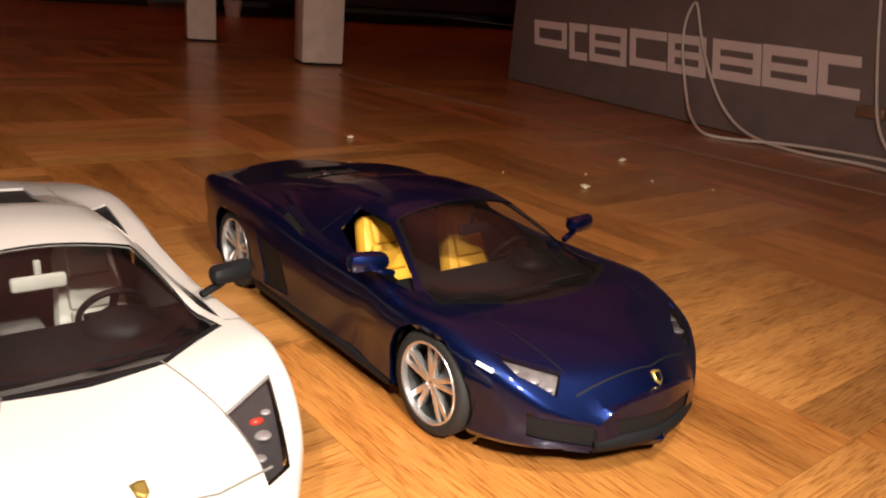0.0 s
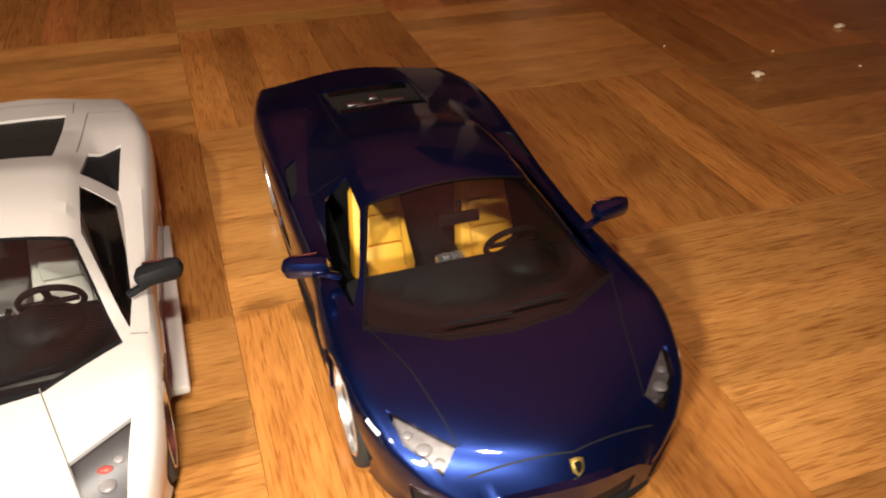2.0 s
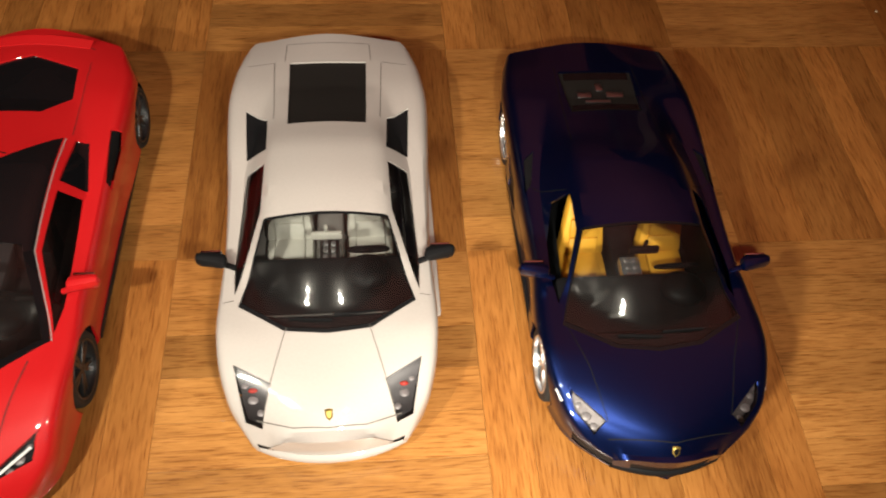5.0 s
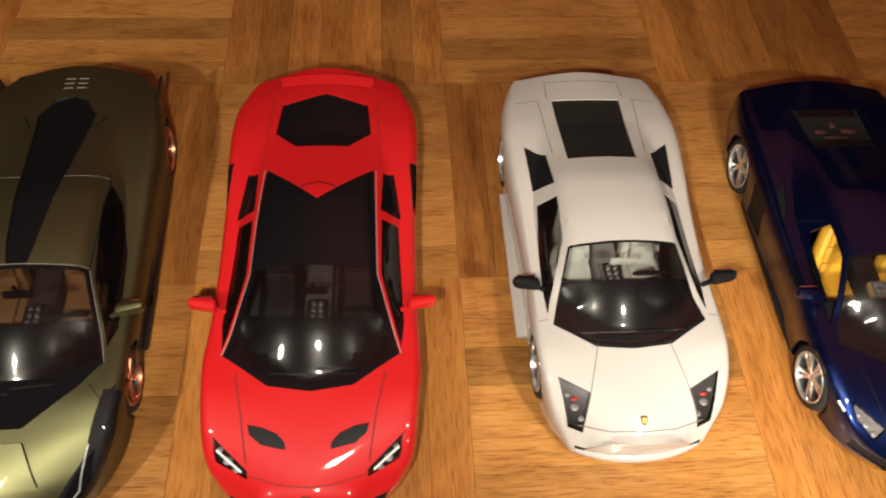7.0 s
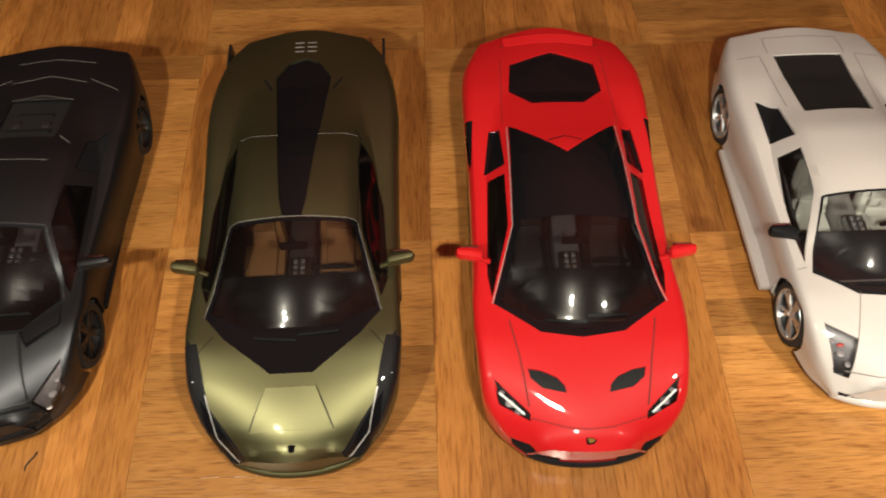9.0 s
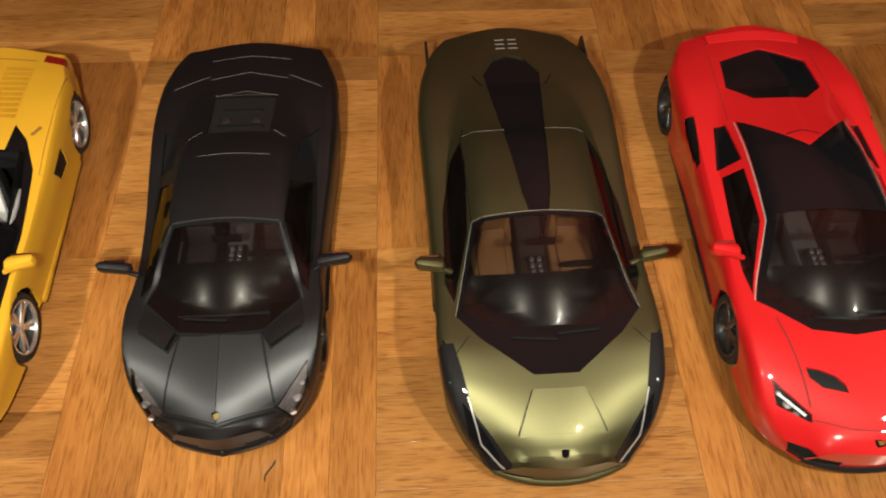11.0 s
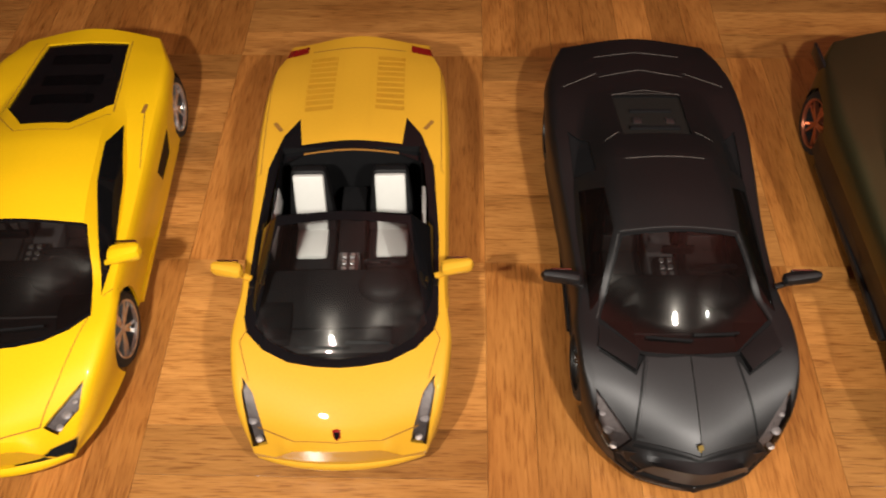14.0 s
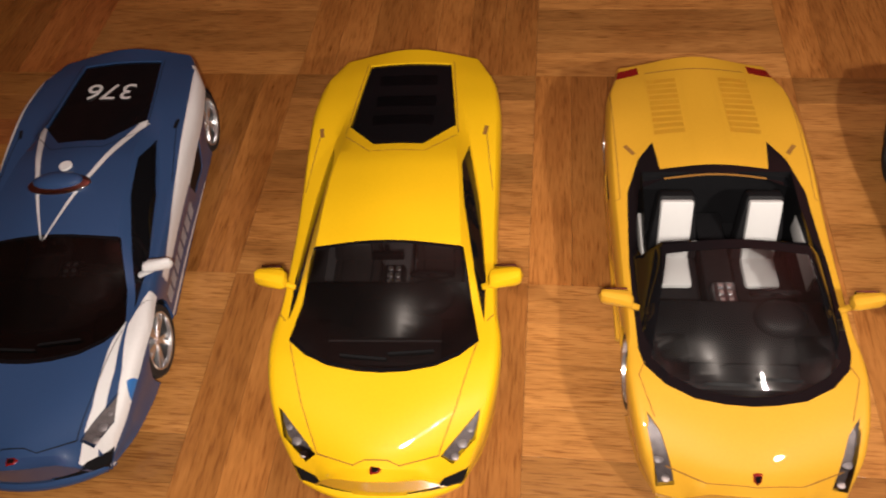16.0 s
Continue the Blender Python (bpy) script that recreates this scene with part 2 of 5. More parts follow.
# ---- the model cars: 1 to 18, noses to -y ----
# shares of the length from the nose; heights as shares of the height; widths as shares of the half width
WEDGE = dict(
    plan=((0, 0.72), (0.03, 0.82), (0.08, 0.91), (0.15, 0.975), (0.2, 1.0), (0.3, 0.975), (0.42, 0.93), (0.55, 0.95), (0.68, 1.0), (0.8, 1.0), (0.9, 0.955), (0.96, 0.88), (1, 0.8)),
    deck=((0, 0.23), (0.02, 0.42), (0.045, 0.515), (0.15, 0.615), (0.25, 0.67), (0.35, 0.70), (0.6, 0.76), (0.75, 0.80), (0.88, 0.765), (1, 0.73)),
    roof=((0.17, 0.45), (0.21, 0.605), (0.25, 0.715), (0.31, 0.855), (0.36, 0.932), (0.41, 0.972), (0.5, 1.0), (0.58, 0.985), (0.68, 0.90), (0.8, 0.80), (0.9, 0.7)),
    fender=((0, 0.215), (0.05, 0.46), (0.13, 0.63), (0.2, 0.68), (0.3, 0.67), (0.42, 0.66), (0.55, 0.69), (0.68, 0.75), (0.8, 0.77), (0.9, 0.74), (1, 0.68)),
    waist=((0, 0.19), (0.1, 0.43), (0.2, 0.52), (0.4, 0.46), (0.6, 0.50), (0.8, 0.58), (1, 0.54)),
    top=((0, 0.34), (0.2, 0.48), (0.28, 0.62), (0.41, 0.52), (0.55, 0.51), (0.7, 0.47), (1, 0.42)),
    base=((0, 0.5), (0.2, 0.66), (0.28, 0.78), (0.4, 0.80), (0.55, 0.79), (0.68, 0.70), (0.8, 0.60), (1, 0.52)),
    crown=((0, 0.78), (0.2, 0.86), (0.4, 0.87), (0.7, 0.87), (1, 0.8)),
    sill=((0, 0.13), (0.05, 0.12), (0.12, 0.12), (0.9, 0.13), (1, 0.3)),
    bow=0.055, tail=0.03, edge=0.72, vee=2.0, front_axle=0.19, rear_axle=0.77, wheel=0.0185)


class Shape:
    def __init__(self, length, width, height, **changes):
        s = {**WEDGE, **changes}
        self.L, self.B, self.H = length, width / 2, height
        self.f = {k: curve(v) for k, v in s.items() if isinstance(v, tuple)}
        self.bow, self.tail, self.edge, self.vee = s["bow"], s["tail"], s["edge"], s["vee"]
        self.axles, self.wheel = (s["front_axle"], s["rear_axle"]), s["wheel"]

    def y(self, t, u):
        return self.L * (t - 0.5 + self.bow * abs(u) ** self.vee * max(0, 1 - t / 0.35) ** 1.5 - self.tail * u * u * max(0, (t - 0.7) / 0.3) ** 1.5)

    def section(self, t):
        """Points of the half section from the middle of the roof to the underside."""
        f, B, H = self.f, self.B, self.H
        W, wt, wb, wf = f["plan"](t) * B, f["top"](t) * B, f["base"](t) * B, f["crown"](t) * B
        W = max(W, 0.3 * B)
        wf = min(wf, W * 0.93)
        wb = min(wb, wf * 0.97)
        wt = min(wt, wb * 0.92)
        zd, zf, zr = f["deck"](t) * H, f["fender"](t) * H, f["roof"](t) * H

        def deck(x):
            s = min(1, x / wf)
            return zd + (zf - zd) * s * s * (3 - 2 * s)
        lift = max(0.0, zr - deck(0))
        late = 0.055 * min(1, max(0, (0.46 - t) / 0.14))

        def rise(x):
            return max(0.0, f["roof"](t - late * (x / wt) ** 2) * H - deck(0))
        pts = []
        for i in range(5):
            x = wt * i / 5
            pts.append((x, deck(x) + max(0, rise(x) - 0.03 * H * min(1, lift / (0.1 * H)) * (x / B) ** 2 * 2)))
        zt = max(deck(wt), deck(wt) + rise(wt) - 0.018 * H * min(1, lift / (0.1 * H)))
        for i in range(5):
            s = i / 5
            x = wt + (wb - wt) * s
            pts.append((x, zt + (deck(wb) - zt) * s + 0.012 * H * math.sin(math.pi * s) * min(1, lift / (0.2 * H))))
        for i in range(4):
            x = wb + (wf - wb) * i / 4
            pts.append((x, deck(x)))
        zw, zs = f["waist"](t) * H, f["sill"](t) * H
        for i in range(5):
            a = math.pi / 2 * i / 5
            pts.append((wf + (W - wf) * math.sin(a) ** self.edge, zw + (zf - zw) * math.cos(a) ** self.edge))
        pts += [(W, zw), (W * 0.985, zw * 0.72 + zs * 0.28), (W * 0.965, zw * 0.4 + zs * 0.6), (W * 0.97, zw * 0.12 + zs * 0.88), (W * 0.93, zs), (W * 0.5, zs * 0.98), (0, zs * 0.98)]
        return pts

    def mesh(self, n=84):
        bm = bmesh.new()
        rows = []
        for i in range(n + 1):
            t = i / n
            t = t + 0.025 * math.sin(2 * math.pi * t) * -1 * 0.6
            sec = self.section(t)
            right = [bm.verts.new((x, self.y(t, x / self.B), z)) for x, z in sec]
            left = [bm.verts.new((-x, self.y(t, x / self.B), z)) for x, z in sec[1:-1]]
            rows.append([*reversed(right[1:-1]), right[0], *left, right[-1]])
        k = len(rows[0])
        for p, q in zip(rows, rows[1:]):
            for i in range(k):
                j = (i + 1) % k
                bm.faces.new((p[i], p[j], q[j], q[i]))
        self.cap(bm, rows, 0.0, True)
        self.cap(bm, rows, 1.0, False)
        bmesh.ops.remove_doubles(bm, verts=bm.verts, dist=1e-5)
        bmesh.ops.recalc_face_normals(bm, faces=bm.faces)
        return bm
    def cap(self, bm, rows, t, flip):
        """Close an end with a grid that follows its bow in plan."""
        sec = self.section(t)
        top, side = sec[:15], sec[14:-2]
        z0, z1 = side[0][1], side[-1][1]
        grid = []
        for s in (1, -1):
            for k in (range(14, -1, -1) if s == 1 else range(1, 15)):
                x, z = top[k]
                col = []
                for sx, sz in side:
                    f = (z0 - sz) / (z0 - z1)
                    px = s * x * sx / side[0][0]
                    col.append(bm.verts.new((px, self.y(t, px / self.B), z + (z1 - z) * f)))
                grid.append(col)
        for p, q in zip(grid, grid[1:]):
            for j in range(len(side) - 1):
                fs = (p[j], q[j], q[j + 1], p[j + 1])
                bm.faces.new(fs if flip else tuple(reversed(fs)))


def tri_cut(bm, faces, tri, ax, ay):
    """Cut the faces along a triangle drawn in the plane of two axes; returns those inside it."""
    a, b, c = tri
    if (b[0] - a[0]) * (c[1] - a[1]) - (b[1] - a[1]) * (c[0] - a[0]) < 0:
        b, c = c, b
    for p, q in ((a, b), (b, c), (c, a)):
        if not faces:
            return []
        co, no = Vector((0, 0, 0)), Vector((0, 0, 0))
        co[ax], co[ay] = p
        no[ax], no[ay] = -(q[1] - p[1]), q[0] - p[0]
        no.normalize()
        geom = list({v for f in faces for v in f.verts}) + list({e for f in faces for e in f.edges}) + faces
        got = bmesh.ops.bisect_plane(bm, geom=geom, dist=1e-6, plane_co=co, plane_no=no)["geom"]
        pool = {f for f in got if isinstance(f, bmesh.types.BMFace)} | {f for f in faces if f.is_valid}
        faces = [f for f in pool if (f.calc_center_median() - co).dot(no) > 0]
    return faces


def zone(bm, poly, layer, ident, ax=0, ay=1, test=None):
    """Mark the part of the shell inside a polygon with a number."""
    for tri in tessellate_polygon([[Vector((*p, 0)) for p in poly]]):
        tri = [poly[i] if isinstance(i, int) else tuple(i[:2]) for i in tri]
        lo = [min(p[i] for p in tri) for i in (0, 1)]
        hi = [max(p[i] for p in tri) for i in (0, 1)]
        near = []
        for f in bm.faces:
            if not test(f):
                continue
            xs, ys = [v.co[ax] for v in f.verts], [v.co[ay] for v in f.verts]
            if max(xs) > lo[0] and min(xs) < hi[0] and max(ys) > lo[1] and min(ys) < hi[1]:
                near.append(f)
        for f in tri_cut(bm, near, tri, ax, ay):
            f[layer] = ident


def take(bm, layer, ident, drop=0.0, skirt=0.0):
    """A copy of a marked zone, sunk by drop along its normals, with a rim of depth skirt."""
    out, seen = bmesh.new(), {}
    for f in bm.faces:
        if f[layer] == ident:
            vs = []
            for v in f.verts:
                if v not in seen:
                    seen[v] = out.verts.new(v.co - v.normal * drop)
                vs.append(seen[v])
            out.faces.new(vs)
    if skirt:
        rim = [e for e in out.edges if len(e.link_faces) == 1]
        got = bmesh.ops.extrude_edge_only(out, edges=rim)["geom"]
        for v in got:
            if isinstance(v, bmesh.types.BMVert):
                v.co.z -= skirt
    out.normal_update()
    return out


def ribbon(bm, tree, pts, wide, lift=0.00015, step=0.002):
    """A narrow strip that lies on the shell along a line in plan."""
    line = []
    for (x0, y0), (x1, y1) in zip(pts, pts[1:]):
        n = max(1, int(math.hypot(x1 - x0, y1 - y0) / step))
        line += [(x0 + (x1 - x0) * i / n, y0 + (y1 - y0) * i / n) for i in range(n)]
    line.append(pts[-1])
    prev = None
    for i, (x, y) in enumerate(line):
        a, b = line[max(0, i - 1)], line[min(len(line) - 1, i + 1)]
        d = Vector((b[0] - a[0], b[1] - a[1], 0)).normalized()
        side = Vector((-d.y, d.x, 0)) * wide / 2
        pair = []
        for s in (-1, 1):
            hit = tree.ray_cast(Vector((x, y, 0.2)) + side * s, Vector((0, 0, -1)))[0]
            if hit is None:
                break
            pair.append(bm.verts.new(hit + Vector((0, 0, lift))))
        if len(pair) < 2:
            prev = None
            continue
        if prev:
            bm.faces.new((prev[0], prev[1], pair[1], pair[0]))
        prev = pair


def wheel_parts(parent, r, wide, rim_mat, side, spokes=5):
    """Tyre, rim with split spokes, brake disc; the outer face looks to side."""
    bm = bmesh.new()
    w = wide / 2
    lathe(bm, [(r * 0.74, -w * 0.9), (r * 0.8, -w), (r * 0.95, -w), (r, -w * 0.75), (r, w * 0.75), (r * 0.95, w), (r * 0.8, w), (r * 0.735, w * 0.9), (r * 0.735, -w * 0.5)], 36)
    part("tyre", bm, RUBBER, parent)
    bm = bmesh.new()
    o = w * side
    lathe(bm, [(r * 0.80, o * 0.93), (r * 0.775, o * 1.04), (r * 0.735, o * 1.0), (r * 0.72, o * 0.7)], 36)
    lathe(bm, [(0.0005, o * 0.72), (r * 0.11, o * 0.72), (r * 0.16, o * 0.6), (r * 0.16, 0)], 16)
    for i in range(spokes):
        a = 2 * math.pi * i / spokes
        for off in (-0.17, 0.17):
            m = Matrix.Rotation(a + off, 4, "X")
            box(bm, min(o * 0.3, o * 0.75), -r * 0.055, r * 0.1, max(o * 0.3, o * 0.75), r * 0.055, r * 0.72, 0.0003, m)
    part("rim", bm, rim_mat, parent)
    bm = bmesh.new()
    lathe(bm, [(r * 0.73, o * 0.75), (r * 0.69, o * 0.3), (r * 0.68, -o * 0.6)], 32)
    part("rim_barrel", bm, DARKMETAL, parent)
    bm = bmesh.new()
    lathe(bm, [(0.0005, o * 0.1), (r * 0.55, o * 0.1), (r * 0.55, -o * 0.1), (0.0005, -o * 0.1)], 28)
    part("brake_disc", bm, DISC, parent)


def full(half):
    """A polygon across the middle line from its right half."""
    return list(half) + [(-u, v) for u, v in reversed(half) if u > 1e-6]


def blob(bm, x, y, z, rx, ry, rz, m=None, n=16):
    vs = bmesh.ops.create_uvsphere(bm, u_segments=n, v_segments=n // 2, radius=1)["verts"]
    for v in vs:
        v.co = Vector((x + v.co.x * rx, y + v.co.y * ry, z + v.co.z * rz))
    if m:
        bmesh.ops.transform(bm, matrix=m, verts=vs)


def model_car(name, label, shape, at, turn, body_mat, spec):
    S = shape
    L, B, H = S.L, S.B, S.H
    P = lambda poly: [(u * B, (v - 0.5) * L) for u, v in poly]
    car = tagged(new(name), label, "model car", "model cars in a row", "")
    car.matrix_basis = pose(at[0], at[1], 0, 0, 0, turn)
    bm = S.mesh()
    tree = BVHTree.FromBMesh(bm)
    layer = bm.faces.layers.int.new("zone")
    upper = lambda f: f.normal.z > 0.08
    # wheel arches, cut through the flanks
    r = S.wheel
    arches = []
    for axle in S.axles:
        y = (axle - 0.5) * L
        ring = [(y + (r + 0.0022) * math.cos(2 * math.pi * i / 22), r + (r + 0.0022) * math.sin(2 * math.pi * i / 22)) for i in range(22)]
        zone(bm, ring, layer, 99, 1, 2, lambda f: abs(f.calc_center_median().x) > 0.55 * B and abs(f.normal.y) < 0.8)
        arches.append(y)
    todo = []
    ident = 1
    for zname, kind, poly, mode, mat, *more in spec["zones"]:
        if kind == "c":
            sets = [full(poly)]
        else:
            sets = [poly, [(-u, v) for u, v in poly]]
        for pl in sets:
            if mode == "front":
                zone(bm, [(u * B, z * H) for u, z in pl], layer, ident, 0, 2, lambda f: f.normal.y < -0.35 and f.calc_center_median().y < -0.38 * L)
            elif mode == "flank":
                zone(bm, [((v - 0.5) * L, z * H) for v, z in poly], layer, ident, 1, 2, (lambda f: f.normal.x > 0.3) if pl is poly else (lambda f: f.normal.x < -0.3))
            else:
                zone(bm, P(pl), layer, ident, 0, 1, upper)
            todo.append((ident, zname, mode, mat, more))
            ident += 1
    for i, zname, mode, mat, more in todo:
        lab = more[0] if more else ""
        if mode == "open":
            continue
        if mode == "glass":
            part(zname, take(bm, layer, i, 0.0003, 0.0), mat, car, lab)
        elif mode == "bowl":
            lamp = part(zname, take(bm, layer, i, 0.0028, 0.0), mat, car, lab)
            fs = [f for f in bm.faces if f[layer] == i]
            area = sum(f.calc_area() for f in fs)
            if area > 0:
                c = sum((f.calc_center_median() * f.calc_area() for f in fs), Vector()) / area
                far = max((v.co for f in fs for v in f.verts), key=lambda p: (p - c).length)
                d = (far - c) * 0.5
                for k, q in ((0.0, 0.0024), (0.85, 0.0015), (-0.8, 0.0018)):
                    p = c + d * k
                    bl = bmesh.new()
                    blob(bl, p.x, p.y, p.z - 0.0026, q, q, q * 0.35)
                    part("bulb_reflector", bl, BULB, lamp)
                if spec.get("marker"):
                    p = c + Vector((0, 0.0035, 0))
                    bl = bmesh.new()
                    blob(bl, p.x, p.y, p.z - 0.0003, 0.0021, 0.0012, 0.001)
                    part("red_marker", bl, spec["marker"], lamp)
                part("lens", take(bm, layer, i, 0.0001, 0.0), LENS, lamp)
        elif mode == "sunk":
            part(zname, take(bm, layer, i, 0.0011, 0.0), mat, car, lab)
        elif mode in ("front", "flank"):
            part(zname, take(bm, layer, i, 0.0005 if mat in (BLACK, CARBON, GLOSSBLACK) else 0.0, 0.0), mat, car, lab)
        else:
            part(zname, take(bm, layer, i, 0.0, 0.0), mat, car, lab)
    bmesh.ops.delete(bm, geom=[f for f in bm.faces if f[layer] > 0], context="FACES")
    rim = [e for e in bm.edges if len(e.link_faces) == 1]
    got = bmesh.ops.extrude_edge_only(bm, edges=rim)["geom"]
    for v in got:
        if isinstance(v, bmesh.types.BMVert):
            v.co -= Vector((math.copysign(0.0012, v.co.x), 0, 0)) if v.co.z < 0.6 * H and abs(v.co.x) > 0.8 * B else Vector((0, 0, 0.0014))
    body = part("body", bm, body_mat, car)
    # shut lines, each on the painted skin
    for kind, pts, *wide in spec.get("lines", ()):
        for s in ((1,) if kind == "c" else (1, -1)):
            bl = bmesh.new()
            ribbon(bl, tree, P([(u * s, v) for u, v in pts]), wide[0] if wide else 0.00042)
            part("shut_line", bl, wide[1] if len(wide) > 1 else spec.get("line", LINE), body)
    # wheels in their arches
    k = 0
    for y in arches:
        tt = y / L + 0.5
        wx = S.f["plan"](tt) * B - 0.0088
        for s in (1, -1):
            w = new("wheel")
            w.parent = car
            w.location = (s * wx, y, r)
            wheel_parts(w, r, 0.0118, spec.get("rim", SILVER), s)
            bl = bmesh.new()
            rings = []
            for a in (s * (wx + 0.004), s * (wx - 0.018)):
                rings.append([bl.verts.new((a, y + (r + 0.003) * math.cos(math.pi * i / 16), r + (r + 0.003) * math.sin(math.pi * i / 16))) for i in range(17)])
            for i in range(16):
                bl.faces.new((rings[0][i], rings[0][i + 1], rings[1][i + 1], rings[1][i]))
            bl.faces.new(rings[1])
            part("arch_liner", bl, BLACK, car)
    # cabin: floor tub, dashboard, wheel, seats
    front, back = spec.get("cabin", (0.24, 0.62))
    y0, y1 = (front - 0.5) * L, (back - 0.5) * L
    hw = 0.74 * B
    bl = bmesh.new()
    v = [bl.verts.new(p) for p in ((-hw, y0, 0.010), (hw, y0, 0.010), (hw, y1, 0.010), (-hw, y1, 0.010), (-hw, y0, 0.62 * H), (hw, y0, 0.62 * H), (hw * 0.9, y1, spec.get("bulkhead", 0.66) * H), (-hw * 0.9, y1, spec.get("bulkhead", 0.66) * H))]
    for q in ((0, 1, 2, 3), (0, 4, 5, 1), (1, 5, 6, 2), (2, 6, 7, 3), (3, 7, 4, 0)):
        bl.faces.new([v[i] for i in q])
    box(bl, -0.13 * B, y0 + 0.02, 0.010, 0.13 * B, y1 - 0.004, 0.40 * H, 0.002)
    tub = part("cabin_tub", bl, spec.get("tub", BLACK), car)
    bl = bmesh.new()
    vs = box(bl, -0.79 * B, y0 - 0.012, 0.46 * H, 0.79 * B, y0 + 0.032, 0.622 * H, 0.004)
    for q in vs:
        if q.co.z > 0.58 * H and q.co.y > y0 + 0.012:
            q.co.z += 0.0022
        if q.co.z > 0.55 * H and q.co.y < y0:
            q.co.z -= 0.0030
    blob(bl, 0.35 * B, y0 + 0.022, 0.635 * H, 0.0120, 0.010, 0.0056)
    part("dashboard", bl, spec.get("dash", BLACK), car)
    bl = bmesh.new()
    box(bl, -0.10 * B, y0 + 0.027, 0.38 * H, 0.10 * B, y0 + 0.048, 0.50 * H, 0.0015, )
    console = part("console", bl, spec.get("console", DISC), car)
    for i in range(3):
        for j in (-1, 1):
            bl = bmesh.new()
            box(bl, j * 0.002 - 0.0012, y0 + 0.036 + i * 0.004, 0.495 * H, j * 0.002 + 0.0012, y0 + 0.0385 + i * 0.004, 0.512 * H, 0.0003)
            part("button", bl, SILVER, console)
    bl = bmesh.new()
    m = Matrix.Translation((0.36 * B, y0 + 0.036, 0.62 * H)) @ Matrix.Rotation(radians(-62), 4, "X")
    ring = []
    for i in range(28):
        a = 2 * math.pi * i / 28
        ring.append([bl.verts.new(m @ Vector(((0.0098 + 0.0011 * math.cos(b)) * math.cos(a), (0.0098 + 0.0011 * math.cos(b)) * math.sin(a), 0.0011 * math.sin(b)))) for b in (0, math.pi / 3, 2 * math.pi / 3, math.pi, 4 * math.pi / 3, 5 * math.pi / 3)])
    for i in range(28):
        p, q = ring[i], ring[(i + 1) % 28]
        for j in range(6):
            bl.faces.new((p[j], p[(j + 1) % 6], q[(j + 1) % 6], q[j]))
    box(bl, -0.0085, -0.0012, -0.0008, 0.0085, 0.0012, 0.0004, 0.0003, m)
    box(bl, -0.0012, -0.0085, -0.0008, 0.0012, 0.0, 0.0004, 0.0003, m)
    blob(bl, 0, 0, 0, 0.003, 0.003, 0.0015, m)
    part("steering_wheel", bl, BLACK, car)
    if spec.get("roofed", True):
        # small mirror hung behind the head of the windscreen
        hit = tree.ray_cast(Vector((0, (spec.get("glass_top", 0.41) - 0.5) * L, 2 * H)), Vector((0, 0, -1)))
        if hit[0]:
            bl = bmesh.new()
            box(bl, -0.0075, -0.0012, -0.0022, 0.0075, 0.0012, 0.0022, 0.0009, Matrix.Translation(hit[0] + Vector((0, -0.006, -0.0088))) @ Matrix.Rotation(radians(-12), 4, "X"))
            box(bl, -0.0009, -0.0009, 0.0, 0.0009, 0.0009, 0.0062, 0.0003, Matrix.Translation(hit[0] + Vector((0, -0.0052, -0.0085))))
            part("inside_mirror", bl, spec.get("inner_mirror", BLACK), car)
    sm, bolster = spec.get("seat", BLACK), spec.get("bolster", BLACK)
    sy = spec.get("seat_y", 0.437)
    for s in (1, -1):
        seat = new("seat")
        seat.parent = car
        seat.location = (s * 0.385 * B, (sy - 0.5) * L, 0.012)
        bl = bmesh.new()
        box(bl, -0.0125, -0.022, 0.0, 0.0125, 0.010, 0.009, 0.003)
        part("cushion_frame", bl, bolster, seat)
        bl = bmesh.new()
        box(bl, -0.0082, spec.get("cushion", -0.021), 0.006, 0.0082, 0.008, 0.0112, 0.002)
        part("cushion", bl, sm, seat)
        lean = Matrix.Translation((0, 0.008, 0.006)) @ Matrix.Rotation(radians(-24), 4, "X")
        bl = bmesh.new()
        vs = box(bl, -0.0128, -0.002, 0, 0.0128, 0.007, 0.037, 0.003)
        for q in vs:
            q.co.x *= 1 - 0.35 * max(0, (q.co.z - 0.022) / 0.015)
        bmesh.ops.transform(bl, matrix=lean, verts=bl.verts)
        part("backrest_shell", bl, bolster, seat)
        for z0, z1 in spec.get("pads", ((0.002, 0.0132), (0.0134, 0.0245), (0.0247, 0.0355))):
            bl = bmesh.new()
            wq = 0.0078 if z0 < 0.02 else 0.0066
            box(bl, -wq, -0.0042, z0, wq, 0.001, z1, 0.0012, lean)
            part("seat_pad", bl, sm, seat)
    # mirrors
    mm = spec.get("mirror", body_mat)
    for s in (1, -1):
        mirror = new("mirror")
        mirror.parent = car
        ym = (spec.get("mirror_y", 0.372) - 0.535) * L
        mirror.location = (s * 0.80 * B, ym, 0.70 * H)
        bl = bmesh.new()
        mscale = spec.get("mirror_size", (1.2, 1.45, 1.35))
        mx = Matrix.Rotation(radians(-18 * s), 4, "Y") @ Matrix.Rotation(radians(12 * s), 4, "Z")
        box(bl, min(0, s * 0.165 * B), -0.0012, -0.0008, max(0, s * 0.165 * B), 0.0014, 0.0012, 0.0005, mx)
        part("mirror_arm", bl, spec.get("arm", mm), mirror)
        bl = bmesh.new()
        vs = box(bl, -0.0064, -0.0030, -0.0026, 0.0064, 0.0026, 0.0034, 0.0025, Matrix.Diagonal((*mscale, 1)))
